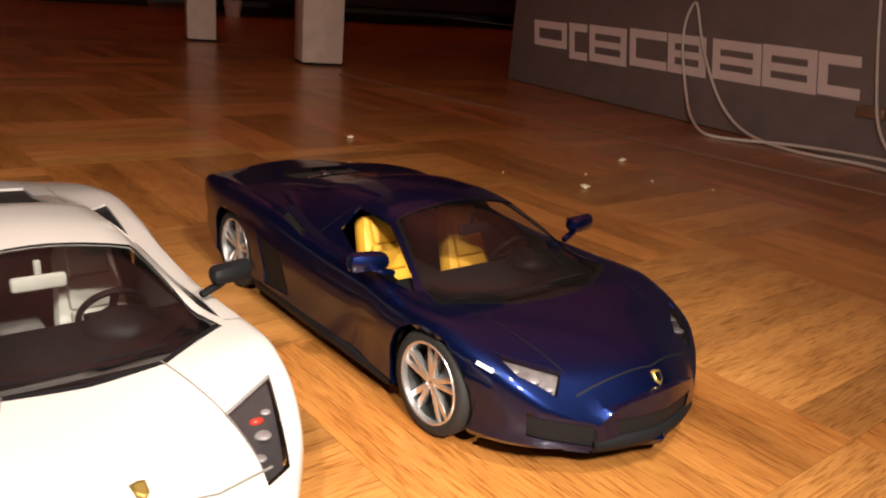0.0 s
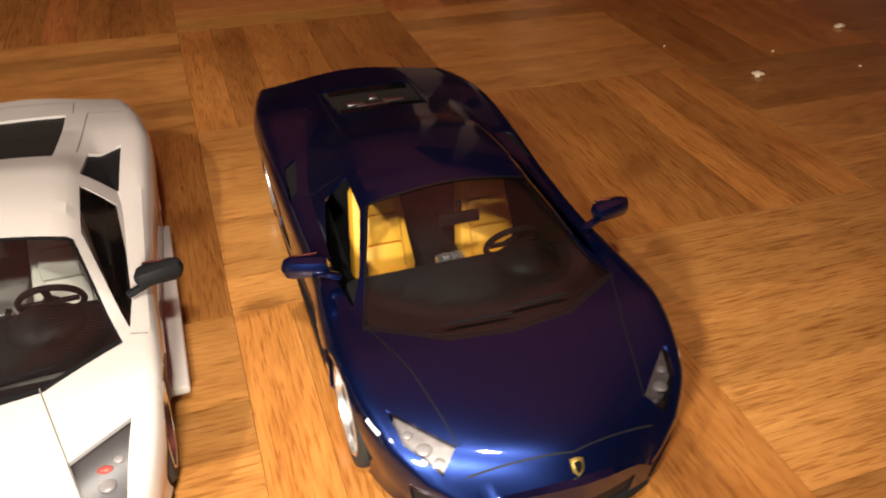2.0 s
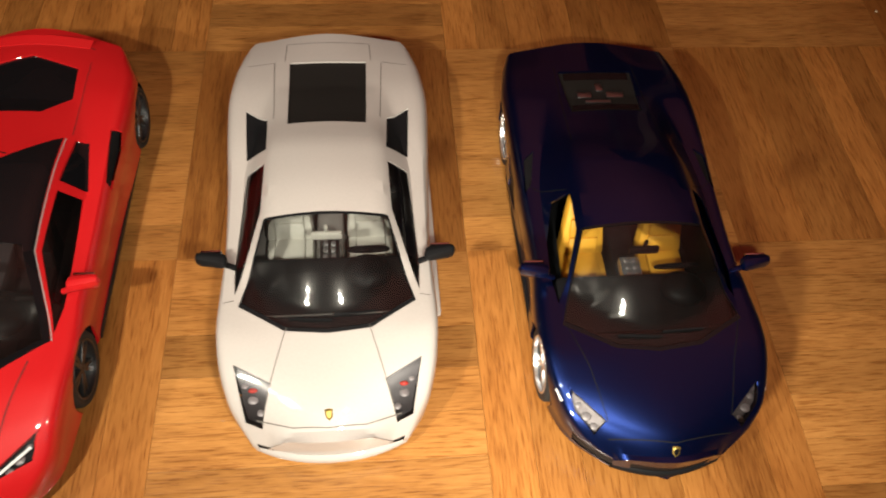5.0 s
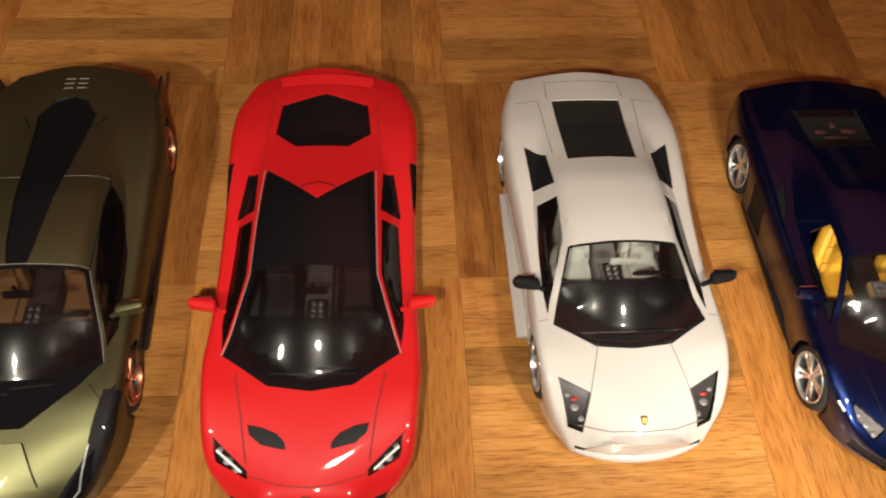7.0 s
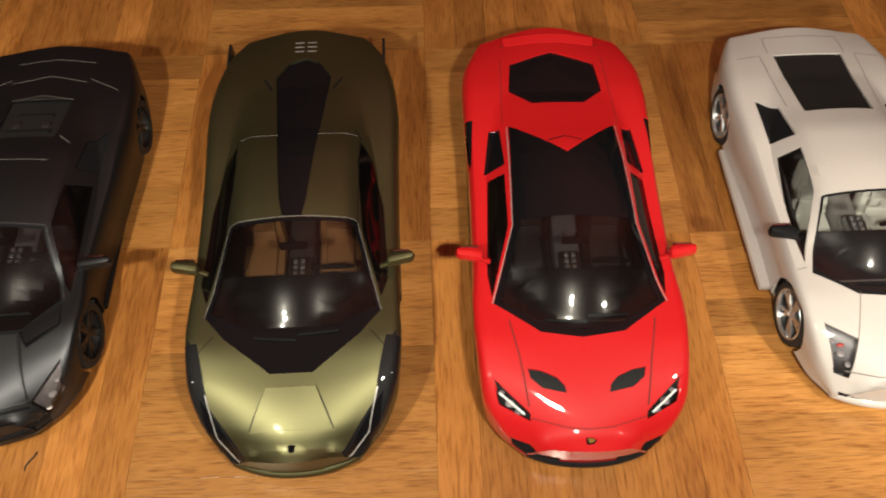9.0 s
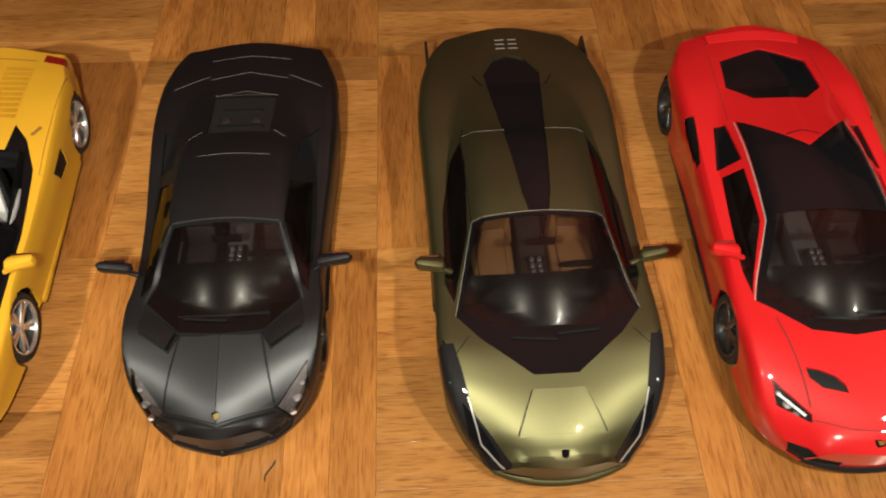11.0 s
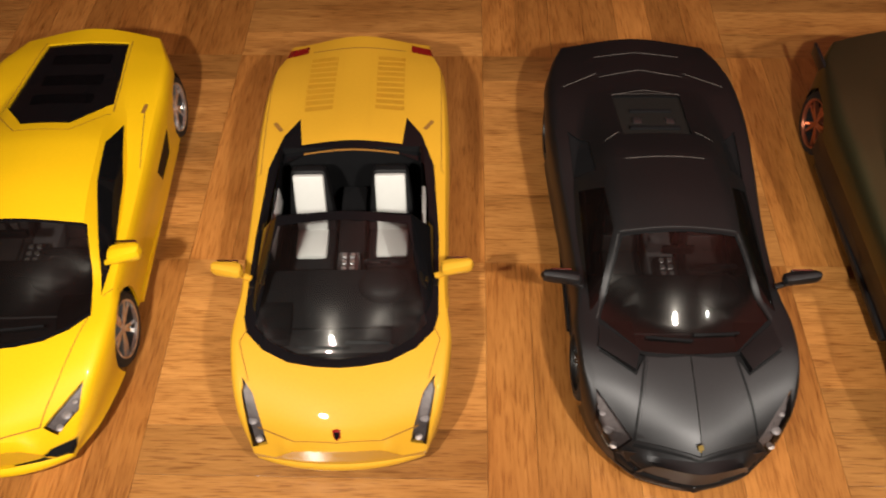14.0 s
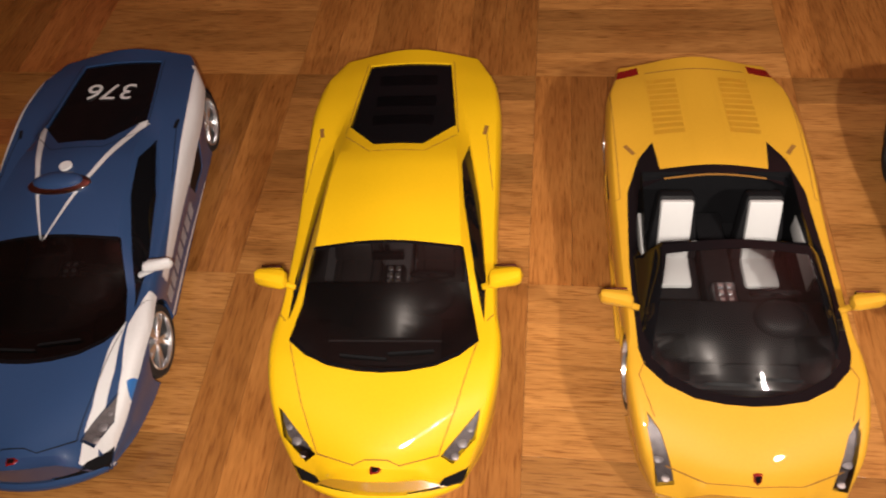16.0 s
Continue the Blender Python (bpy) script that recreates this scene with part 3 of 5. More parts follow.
        for q in vs:
            k = min(1, max(0, (q.co.x * s / mscale[0] + 0.0064) / 0.0128))
            q.co.y = q.co.y * (1.0 - 0.35 * k) + 0.0018 * k
            q.co.z *= 1.0 - 0.25 * (1 - k)
        bmesh.ops.transform(bl, matrix=Matrix.Translation((s * 0.195 * B, 0.0008, 0.0055)), verts=bl.verts)
        part("mirror_shell", bl, mm, mirror)
        bl = bmesh.new()
        box(bl, s * 0.195 * B - 0.0048, 0.0036 * mscale[1] - 0.0006, 0.0040, s * 0.195 * B + 0.0048, 0.0042 * mscale[1] - 0.0004, 0.0082, 0.0003)
        part("mirror_glass", bl, CHROME, mirror)
    # windscreen wipers
    for pts in ((( -0.34, 0.0), (0.04, -0.006)), ((0.05, 0.004), (0.42, 0.008))):
        ws = spec.get("wiper", 0.225)
        bl = bmesh.new()
        ribbon(bl, tree, P([(u, ws + dv) for u, dv in pts]), 0.0012, 0.0010)
        part("wiper", bl, BLACK, car)
    # badge on the nose
    by = (spec.get("badge", 0.03) - 0.5) * L
    hit, nrm = tree.ray_cast(Vector((0, by, 0.2)), Vector((0, 0, -1)))[:2]
    if hit:
        bl = bmesh.new()
        pts = [(-0.0019, 0.0023), (0, 0.0027), (0.0019, 0.0023), (0.0016, -0.0011), (0, -0.0028), (-0.0016, -0.0011)]
        m = Matrix.Translation(hit) @ nrm.to_track_quat("Z", "Y").to_matrix().to_4x4()
        lo = [bl.verts.new(m @ Vector((x, y, -0.0002))) for x, y in pts]
        hi = [bl.verts.new(m @ Vector((x * 0.9, y * 0.9, 0.0005))) for x, y in pts]
        bl.faces.new(hi)
        for i in range(6):
            bl.faces.new((lo[i], lo[(i + 1) % 6], hi[(i + 1) % 6], hi[i]))
        badge = part("badge", bl, spec.get("badge_rim", SHIELD), car)
        bl = bmesh.new()
        lo = [bl.verts.new(m @ Vector((x * 0.62, y * 0.62, 0.0007))) for x, y in pts]
        bl.faces.new(lo)
        part("badge_field", bl, spec.get("badge_field", GLOSSBLACK), badge)
    # front lip
    bl = bmesh.new()
    lip, lz = spec.get("lip", 0.008), spec.get("lip_z", 0.11)
    rows = []
    wide = S.f["plan"](0) * 0.97
    for i in range(-16, 17):
        u = i / 16 * wide
        y = S.y(0, u) - lip * 0.18 + lip * 0.22 * abs(i / 16) ** 3
        rows.append([bl.verts.new((u * B, y, lz * H)), bl.verts.new((u * B, y - 0.0006, (lz + 0.03) * H)), bl.verts.new((u * B, y + 0.0004, (lz + 0.07) * H)), bl.verts.new((u * B, y + 0.012, (lz + 0.09) * H)), bl.verts.new((u * B, y + 0.012, lz * H))])
    for p, q in zip(rows, rows[1:]):
        for j in range(5):
            bl.faces.new((p[j], p[(j + 1) % 5], q[(j + 1) % 5], q[j]))
    bl.faces.new(rows[0])
    bl.faces.new(list(reversed(rows[-1])))
    part("front_lip", bl, spec.get("lip_mat", body_mat), car)
    # side skirts
    for s in (1, -1):
        bl = bmesh.new()
        ya, yb = arches[0] + r + 0.003, arches[1] - r - 0.003
        out = spec.get("skirt", S.f["plan"](0.42) - 0.010) * B
        vs = box(bl, min(s * out, s * (out - 0.01)), ya, 0.11 * H, max(s * out, s * (out - 0.01)), yb, 0.175 * H, 0.0012)
        part("side_skirt", bl, spec.get("skirt_mat", body_mat), car)
    # slats over the engine
    for u0, u1, v0, v1, n, mat in spec.get("slats", ()):
        for i in range(n):
            vv = v0 + (v1 - v0) * (i + 0.5) / n
            for s in ((1, -1) if u0 > 0 else (1,)):
                bl = bmesh.new()
                ribbon(bl, tree, P([(u0 * s, vv), (u1 * s, vv)]), (v1 - v0) / n * L * 0.55, spec.get("slat_lift", -0.0004), 0.004)
                for q in bl.verts:
                    q.co.z += 0.0008 * (1 if (q.co.y / L + 0.5) > vv else -0.3)
                bmesh.ops.solidify(bl, geom=bl.faces[:], thickness=0.0005)
                part("slat", bl, mat, car)
    return car, tree


def panel(car, tree, shape, name, quad, lifts, mat, n=8, skirt=0.003):
    """A raised panel that follows the skin: a four-cornered patch with a lift at each corner and walls down to the skin."""
    bl, grid = bmesh.new(), []
    for i in range(n + 1):
        row = []
        for j in range(n + 1):
            a, b = i / n, j / n
            w = ((1 - a) * (1 - b), (1 - a) * b, a * b, a * (1 - b))
            x = sum(k * q[0] for k, q in zip(w, quad)) * shape.B
            y = (sum(k * q[1] for k, q in zip(w, quad)) - 0.5) * shape.L
            hit = tree.ray_cast(Vector((x, y, 0.2)), Vector((0, 0, -1)))[0]
            row.append(bl.verts.new(hit + Vector((0, 0, sum(k * h for k, h in zip(w, lifts))))))
        grid.append(row)
    for p, q in zip(grid, grid[1:]):
        for j in range(n):
            bl.faces.new((p[j], p[j + 1], q[j + 1], q[j]))
    got = bmesh.ops.extrude_edge_only(bl, edges=[e for e in bl.edges if len(e.link_faces) == 1])["geom"]
    for v in got:
        if isinstance(v, bmesh.types.BMVert):
            v.co.z -= skirt
    bmesh.ops.recalc_face_normals(bl, faces=bl.faces)
    return part(name, bl, mat, car)


def chin(car, shape, lip_mat, fin_mat, tip=-0.005):
    """A pointed lower lip between two upright corner blades."""
    B, L, H = shape.B, shape.L, shape.H
    bl, rows = bmesh.new(), []
    for i in range(-8, 9):
        u = 0.40 * i / 8
        v = tip + 0.085 * abs(u)
        y = (v - 0.5) * L
        rows.append([bl.verts.new((u * B, y + dy, z * H)) for dy, z in ((0.0, 0.15), (-0.0008, 0.18), (0.0006, 0.22), (0.007, 0.265), (0.012, 0.265), (0.012, 0.15))])
    for p, q in zip(rows, rows[1:]):
        for j in range(6):
            bl.faces.new((p[j], p[(j + 1) % 6], q[(j + 1) % 6], q[j]))
    bl.faces.new(rows[0])
    bl.faces.new(list(reversed(rows[-1])))
    bmesh.ops.recalc_face_normals(bl, faces=bl.faces)
    part("chin_lip", bl, lip_mat, car)
    for s in (1, -1):
        bl = bmesh.new()
        ring = [(0.42, 0.045), (0.415, tip + 0.036), (0.455, tip + 0.034), (0.56, 0.050)]
        lo = [bl.verts.new((s * u * B, (v - 0.5) * L, 0.15 * H)) for u, v in ring]
        hi = [bl.verts.new((s * u * B, (v - 0.5) * L + (0.004 if k in (1, 2) else 0), 0.36 * H)) for k, (u, v) in enumerate(ring)]
        bl.faces.new(lo)
        bl.faces.new(hi)
        for k in range(4):
            bl.faces.new((lo[k], lo[(k + 1) % 4], hi[(k + 1) % 4], hi[k]))
        bmesh.ops.recalc_face_normals(bl, faces=bl.faces)
        part("corner_blade", bl, fin_mat, car)


# ---- paints and panes ----
BLUE = paint("dark_blue_lacquer", (0.0025, 0.0100, 0.064), 0.34, coat=0.8, metal=0.88)
PEARL = paint("pearl_white_lacquer", (0.455, 0.412, 0.392), 0.3)
RED = paint("bright_red_lacquer", (0.50, 0.008, 0.011), 0.28)
OLIVE = paint("matt_olive_metallic", (0.142, 0.134, 0.068), 0.48, coat=0.04, metal=0.97)
MATTBLACK = paint("matt_graphite", (0.054, 0.054, 0.058), 0.46, coat=0.0, metal=0.95)
AMBER = paint("amber_yellow_lacquer", (0.60, 0.315, 0.022), 0.28)
YELLOW = paint("bright_yellow_lacquer", (0.80, 0.475, 0.005), 0.28)
POLICE = paint("patrol_blue_lacquer", (0.026, 0.062, 0.155), 0.3)
LETTER = material("pale_blue_lettering", (0.30, 0.33, 0.38), 0.5)
STRIPE = paint("white_stripe", (0.72, 0.72, 0.72), 0.35)
GLASS = glass("clear_windscreen", (0.90, 0.91, 0.91))
TINT = glass("tinted_windscreen", (0.50, 0.48, 0.48))
DARKTINT = glass("dark_window", (0.32, 0.29, 0.29))
LAMPBOWL = material("lamp_bowl", (0.17, 0.137, 0.131), 0.46, 0.3, vary=0.6, scale=450)
REDLENS = material("red_tail_lens", (0.22, 0.01, 0.008), 0.15, coat=1)
CREAM = material("cream_leather", (0.62, 0.60, 0.54), 0.6, vary=0.08, bump=0.1)
SADDLE = material("yellow_leather", (0.72, 0.36, 0.03), 0.55, vary=0.08, bump=0.1)
TAN = material("tan_leather", (0.30, 0.15, 0.055), 0.55, vary=0.1, bump=0.1)
WHITELEATHER = material("white_leather", (0.52, 0.52, 0.515), 0.5, vary=0.04, bump=0.1)
DARKLEATHER = material("charcoal_leather", (0.035, 0.03, 0.03), 0.55, vary=0.15, bump=0.1)
LAMPDARK = material("smoked_lamp_bowl", (0.06, 0.05, 0.05), 0.35, 0.4, vary=0.3, scale=350)
SOFTLINE = material("dull_edge_line", (0.045, 0.045, 0.047), 0.6)
REDLINE = material("red_shut_line", (0.13, 0.008, 0.007), 0.8)
PALEGREY = material("pale_grey_plastic", (0.20, 0.185, 0.175), 0.5, vary=0.1)
GREYPLASTIC = material("grey_plastic", (0.10, 0.10, 0.105), 0.45, vary=0.1)
COPPER = material("copper_rim", (0.55, 0.22, 0.13), 0.28, 0.85, vary=0.08)
DARKRIM = material("dark_rim", (0.09, 0.09, 0.095), 0.3, 0.85)
BLACKRIM = material("black_rim", (0.02, 0.02, 0.02), 0.4, 0.5)
MESHGREY = material("engine_mesh", (0.014, 0.012, 0.011), 0.7, spec=0.15, vary=0.3, scale=2500, bump=0.3)


def screens(ws, frame_mat, pane, grow=1.06, border=()):
    """A dark border and the pane inside it."""
    outer = [(u * (1 + (grow - 1) * 0.5), v + (0.006 if v > 0.35 else -0.008)) for u, v in ws]
    return [("windscreen_frame", "c", list(border) or outer, "flush", frame_mat), ("windscreen", "c", ws, "glass", pane)]


TRIM = material("pale_metal_trim", (0.42, 0.41, 0.40), 0.4, 0.4)
DARKMETAL = material("dark_rim_barrel", (0.07, 0.07, 0.072), 0.4, 0.7)
REDMARK = material("red_reflector", (0.55, 0.03, 0.015), 0.3, coat=0.5)

GLASSBLUE = material("bright_blue_mark", (0.03, 0.16, 0.45), 0.4)

# ---- blue coupe with yellow seats ----
BLUE_SHAPE = Shape(0.256, 0.112, 0.064, waist=((0, 0.27), (0.1, 0.44), (0.2, 0.52), (0.4, 0.46), (0.6, 0.50), (0.8, 0.58), (1, 0.54)), front_axle=0.220, rear_axle=0.808, bow=0.075, vee=1.6,
    plan=((0, 0.48), (0.023, 0.74), (0.067, 0.885), (0.16, 0.975), (0.24, 1.0), (0.32, 0.985), (0.4, 0.955), (0.55, 0.967), (0.7, 0.985), (0.85, 0.99), (0.95, 0.94), (1, 0.88)), sill=((0, 0.19), (0.05, 0.16), (0.12, 0.13), (0.9, 0.14), (1, 0.3)),
    deck=((0, 0.36), (0.015, 0.475), (0.05, 0.56), (0.15, 0.64), (0.25, 0.68), (0.35, 0.70), (0.6, 0.76), (0.75, 0.80), (0.88, 0.765), (1, 0.73)),
    fender=((0, 0.32), (0.05, 0.50), (0.13, 0.615), (0.2, 0.66), (0.3, 0.655), (0.42, 0.66), (0.55, 0.69), (0.68, 0.75), (0.8, 0.77), (0.9, 0.74), (1, 0.68)))
blue_car, blue_tree = model_car("blue_model_coupe", "glossy dark blue die-cast coupe with yellow seats, on parquet", BLUE_SHAPE, (0.2472, -0.1670), 1.3, BLUE, dict(
    zones=screens([(0.535, 0.423), (0.765, 0.262), (0.36, 0.21), (0, 0.20)], GLOSSBLACK, GLASS) + [
        ("engine_cover", "c", [(0.39, 0.895), (0.36, 0.753)], "sunk", MESHGREY, "dark louvred engine cover"),
        ("side_window", "s", [(0.72, 0.52), (0.80, 0.44), (0.82, 0.36), (0.79, 0.30), (0.70, 0.34), (0.575, 0.435), (0.57, 0.52)], "open", GLASS),
        ("air_intake", "s", [(0.80, 0.66), (0.90, 0.64), (0.93, 0.56), (0.86, 0.58)], "sunk", BLACK),
        ("headlight", "s", [(0.81, 0.137), (0.53, 0.077), (0.625, 0.06), (0.775, 0.098)], "bowl", LAMPBOWL, "clear angular headlight"),
        ("front_grille", "c", [(0.34, 0.36), (0.30, 0.15)], "front", BLACK),
        ("front_intake", "s", [(0.47, 0.33), (0.78, 0.38), (0.76, 0.24), (0.44, 0.20)], "front", BLACK),
        ("side_marker", "s", [(0.118, 0.52), (0.140, 0.54), (0.140, 0.558), (0.118, 0.538)], "flank", STRIPE),
        ("flank_vent", "s", [(0.62, 0.52), (0.70, 0.55), (0.68, 0.20), (0.60, 0.22)], "flank", BLACK)],
    lines=[("s", [(0.76, 0.255), (0.62, 0.17), (0.52, 0.075)]), ("c", [(-0.52, 0.05), (0, 0.03), (0.52, 0.05)]), ("s", [(0.42, 0.91), (0.45, 0.66)]), ("s", [(0.60, 0.53), (0.92, 0.58)])],
    slats=[(-0.34, 0.34, 0.86, 0.895, 1, GLOSSBLACK), (-0.34, 0.34, 0.755, 0.78, 1, GLOSSBLACK)], slat_lift=-0.0006, line=BLACK, seat=SADDLE, bolster=SADDLE, badge=0.018, lip_mat=BLACK, lip_z=0.17, lip=0.003, skirt=0.95, mirror_y=0.385, skirt_mat=BLACK, console=SILVER, dash=BLACK))

for u, v, hx, hy in ((-0.17, 0.815, 0.0042, 0.0022), (0.15, 0.815, 0.0050, 0.0022), (0.0, 0.84, 0.0022, 0.0030), (-0.05, 0.79, 0.0075, 0.0010)):
    x, y = u * BLUE_SHAPE.B, (v - 0.5) * BLUE_SHAPE.L
    z = blue_tree.ray_cast(Vector((x, y, 0.2)), Vector((0, 0, -1)))[0].z
    bm = bmesh.new()
    box(bm, x - hx, y - hy, z - 0.0020, x + hx, y + hy, z - 0.0002, 0.0006)
    part("engine_fitting", bm, DISC, blue_car)

chin(blue_car, BLUE_SHAPE, BLUE, BLUE)

# ---- pearl white coupe, door left ajar at the sill ----
white_car, _ = model_car("white_model_coupe", "pearl white die-cast coupe with black mirrors and grey cabin", Shape(0.248, 0.110, 0.063, front_axle=0.205, rear_axle=0.795, bow=0.055,
    plan=((0, 0.66), (0.055, 0.845), (0.143, 0.935), (0.22, 0.957), (0.3, 0.95), (0.38, 0.94), (0.54, 0.965), (0.66, 1.0), (0.78, 1.02), (0.88, 0.985), (0.96, 0.90), (1, 0.82))), (0.0915, -0.156), 1.5, PEARL, dict(
    zones=screens([(0.535, 0.412), (0.74, 0.262), (0.36, 0.209), (0, 0.203)], BLACK, GLASS) + [
        ("engine_cover", "c", [(0.40, 0.895), (0.38, 0.67)], "sunk", MESHGREY, "matt black engine louvre"),
        ("shoulder_vent", "s", [(0.81, 0.74), (0.585, 0.703), (0.565, 0.60), (0.775, 0.606)], "sunk", BLACK),
        ("side_window", "s", [(0.57, 0.56), (0.755, 0.562), (0.795, 0.45), (0.815, 0.34), (0.80, 0.28), (0.72, 0.34), (0.585, 0.44)], "glass", GLASS),
        ("headlight", "s", [(0.78, 0.141), (0.47, 0.105), (0.555, 0.04), (0.695, 0.053)], "bowl", LAMPDARK, "dark angular headlight"),
        ("front_intake", "s", [(0.30, 0.22), (0.62, 0.24), (0.60, 0.15), (0.30, 0.15)], "front", BLACK)],
    lines=[("s", [(0.35, 0.208), (0.545, 0.05)]), ("c", [(-0.60, 0.052), (-0.3, 0.032), (0, 0.026), (0.3, 0.032), (0.60, 0.052)]), ("s", [(0.45, 0.90), (0.44, 0.96)]), ("c", [(-0.42, 0.615), (0.42, 0.615)], 0.0006, PEARL),
           ("s", [(0.83, 0.885), (0.56, 0.895), (0.52, 0.70)]), ("c", [(-0.45, 0.965), (0.45, 0.965)]), ("s", [(0.80, 0.268), (0.93, 0.262)])],
    seat=CREAM, bolster=CREAM, mirror=BLACK, arm=BLACK, marker=REDMARK, badge=0.046, badge_field=SHIELD, lip=0.012, tub=PALEGREY, dash=BLACK, skirt=1.03, inner_mirror=CREAM))

# ---- red coupe with a black roof ----
RED_SHAPE = Shape(0.278, 0.115, 0.063, front_axle=0.262, rear_axle=0.845, bow=0.06, tail=0.06,
    plan=((0, 0.55), (0.027, 0.79), (0.066, 0.91), (0.115, 0.94), (0.19, 0.967), (0.26, 0.99), (0.36, 0.965), (0.48, 0.96), (0.62, 0.965), (0.72, 0.99), (0.83, 1.0), (0.9, 0.985), (0.97, 0.87), (1, 0.80)),
    deck=((0, 0.23), (0.03, 0.44), (0.1, 0.56), (0.2, 0.64), (0.35, 0.70), (0.6, 0.78), (0.75, 0.81), (0.9, 0.80), (1, 0.76)))
red_car, red_tree = model_car("red_model_coupe", "glossy red die-cast coupe with a black glass roof", RED_SHAPE, (-0.0762, -0.1705), 0.2, RED, dict(
    zones=[("roof_panel", "c", [(0, 0.581), (0.54, 0.679), (0.56, 0.554), (0.58, 0.42), (0.79, 0.272), (0.38, 0.213), (0, 0.203)], "flush", GLOSSBLACK, "gloss black roof and windscreen surround"),
           ("windscreen", "c", [(0.50, 0.425), (0.72, 0.275), (0.36, 0.23), (0, 0.218)], "glass", TINT),
           ("side_window", "s", [(0.62, 0.552), (0.78, 0.555), (0.83, 0.336), (0.80, 0.285), (0.62, 0.425)], "glass", DARKTINT),
           ("quarter_window", "s", [(0.74, 0.683), (0.63, 0.682), (0.61, 0.574), (0.81, 0.573)], "sunk", GLOSSBLACK),
           ("air_intake", "s", [(0.975, 0.722), (0.90, 0.715), (0.93, 0.60), (0.985, 0.59)], "sunk", BLACK),
           ("engine_cover", "c", [(0, 0.912), (0.46, 0.88), (0.50, 0.79), (0.27, 0.745), (0, 0.744)], "sunk", GLOSSBLACK, "dark glass engine cover"),
           ("bonnet_vent", "s", [(0.52, 0.144), (0.40, 0.140), (0.27, 0.129), (0.20, 0.114), (0.19, 0.101), (0.40, 0.110), (0.50, 0.127)], "sunk", BLACK),
           ("headlight", "s", [(0.84, 0.132), (0.51, 0.070), (0.51, 0.058), (0.78, 0.088)], "bowl", BLACK, "narrow dark headlight"),
           ("front_intake", "s", [(0.25, 0.28), (0.68, 0.30), (0.64, 0.16), (0.25, 0.15)], "front", BLACK)],
    lines=[("s", [(0.66, 0.237), (0.58, 0.16), (0.52, 0.08)], 0.0008), ("s", [(0.775, 0.105), (0.56, 0.069)], 0.0010, STRIPE), ("c", [(-0.50, 0.062), (-0.2, 0.044), (0, 0.04), (0.2, 0.044), (0.50, 0.062)]), ("s", [(0.56, 0.679), (0.57, 0.554), (0.585, 0.42), (0.80, 0.272)], 0.0005, TRIM),
           ("s", [(0.60, 0.69), (0.56, 0.90)]), ("c", [(-0.17, 0.617), (0, 0.629), (0.17, 0.617)], 0.0008, BLACK), ("c", [(-0.55, 0.945), (0, 0.958), (0.55, 0.945)], 0.0009), ("s", [(0.60, 0.572), (0.80, 0.562)], 0.0016, RED)],
    line=REDLINE, tub=GREYPLASTIC, seat=DARKLEATHER, rim=DARKRIM, badge=0.02, lip_mat=CARBON, mirror_y=0.395, badge_rim=GLOSSBLACK, skirt_mat=CARBON, badge_field=SHIELD, wiper=0.236))

panel(red_car, red_tree, RED_SHAPE, "tail_spoiler", [(-0.52, 0.968), (0.52, 0.968), (0.50, 0.945), (-0.50, 0.945)], (0.0022, 0.0022, 0.0004, 0.0004), RED)

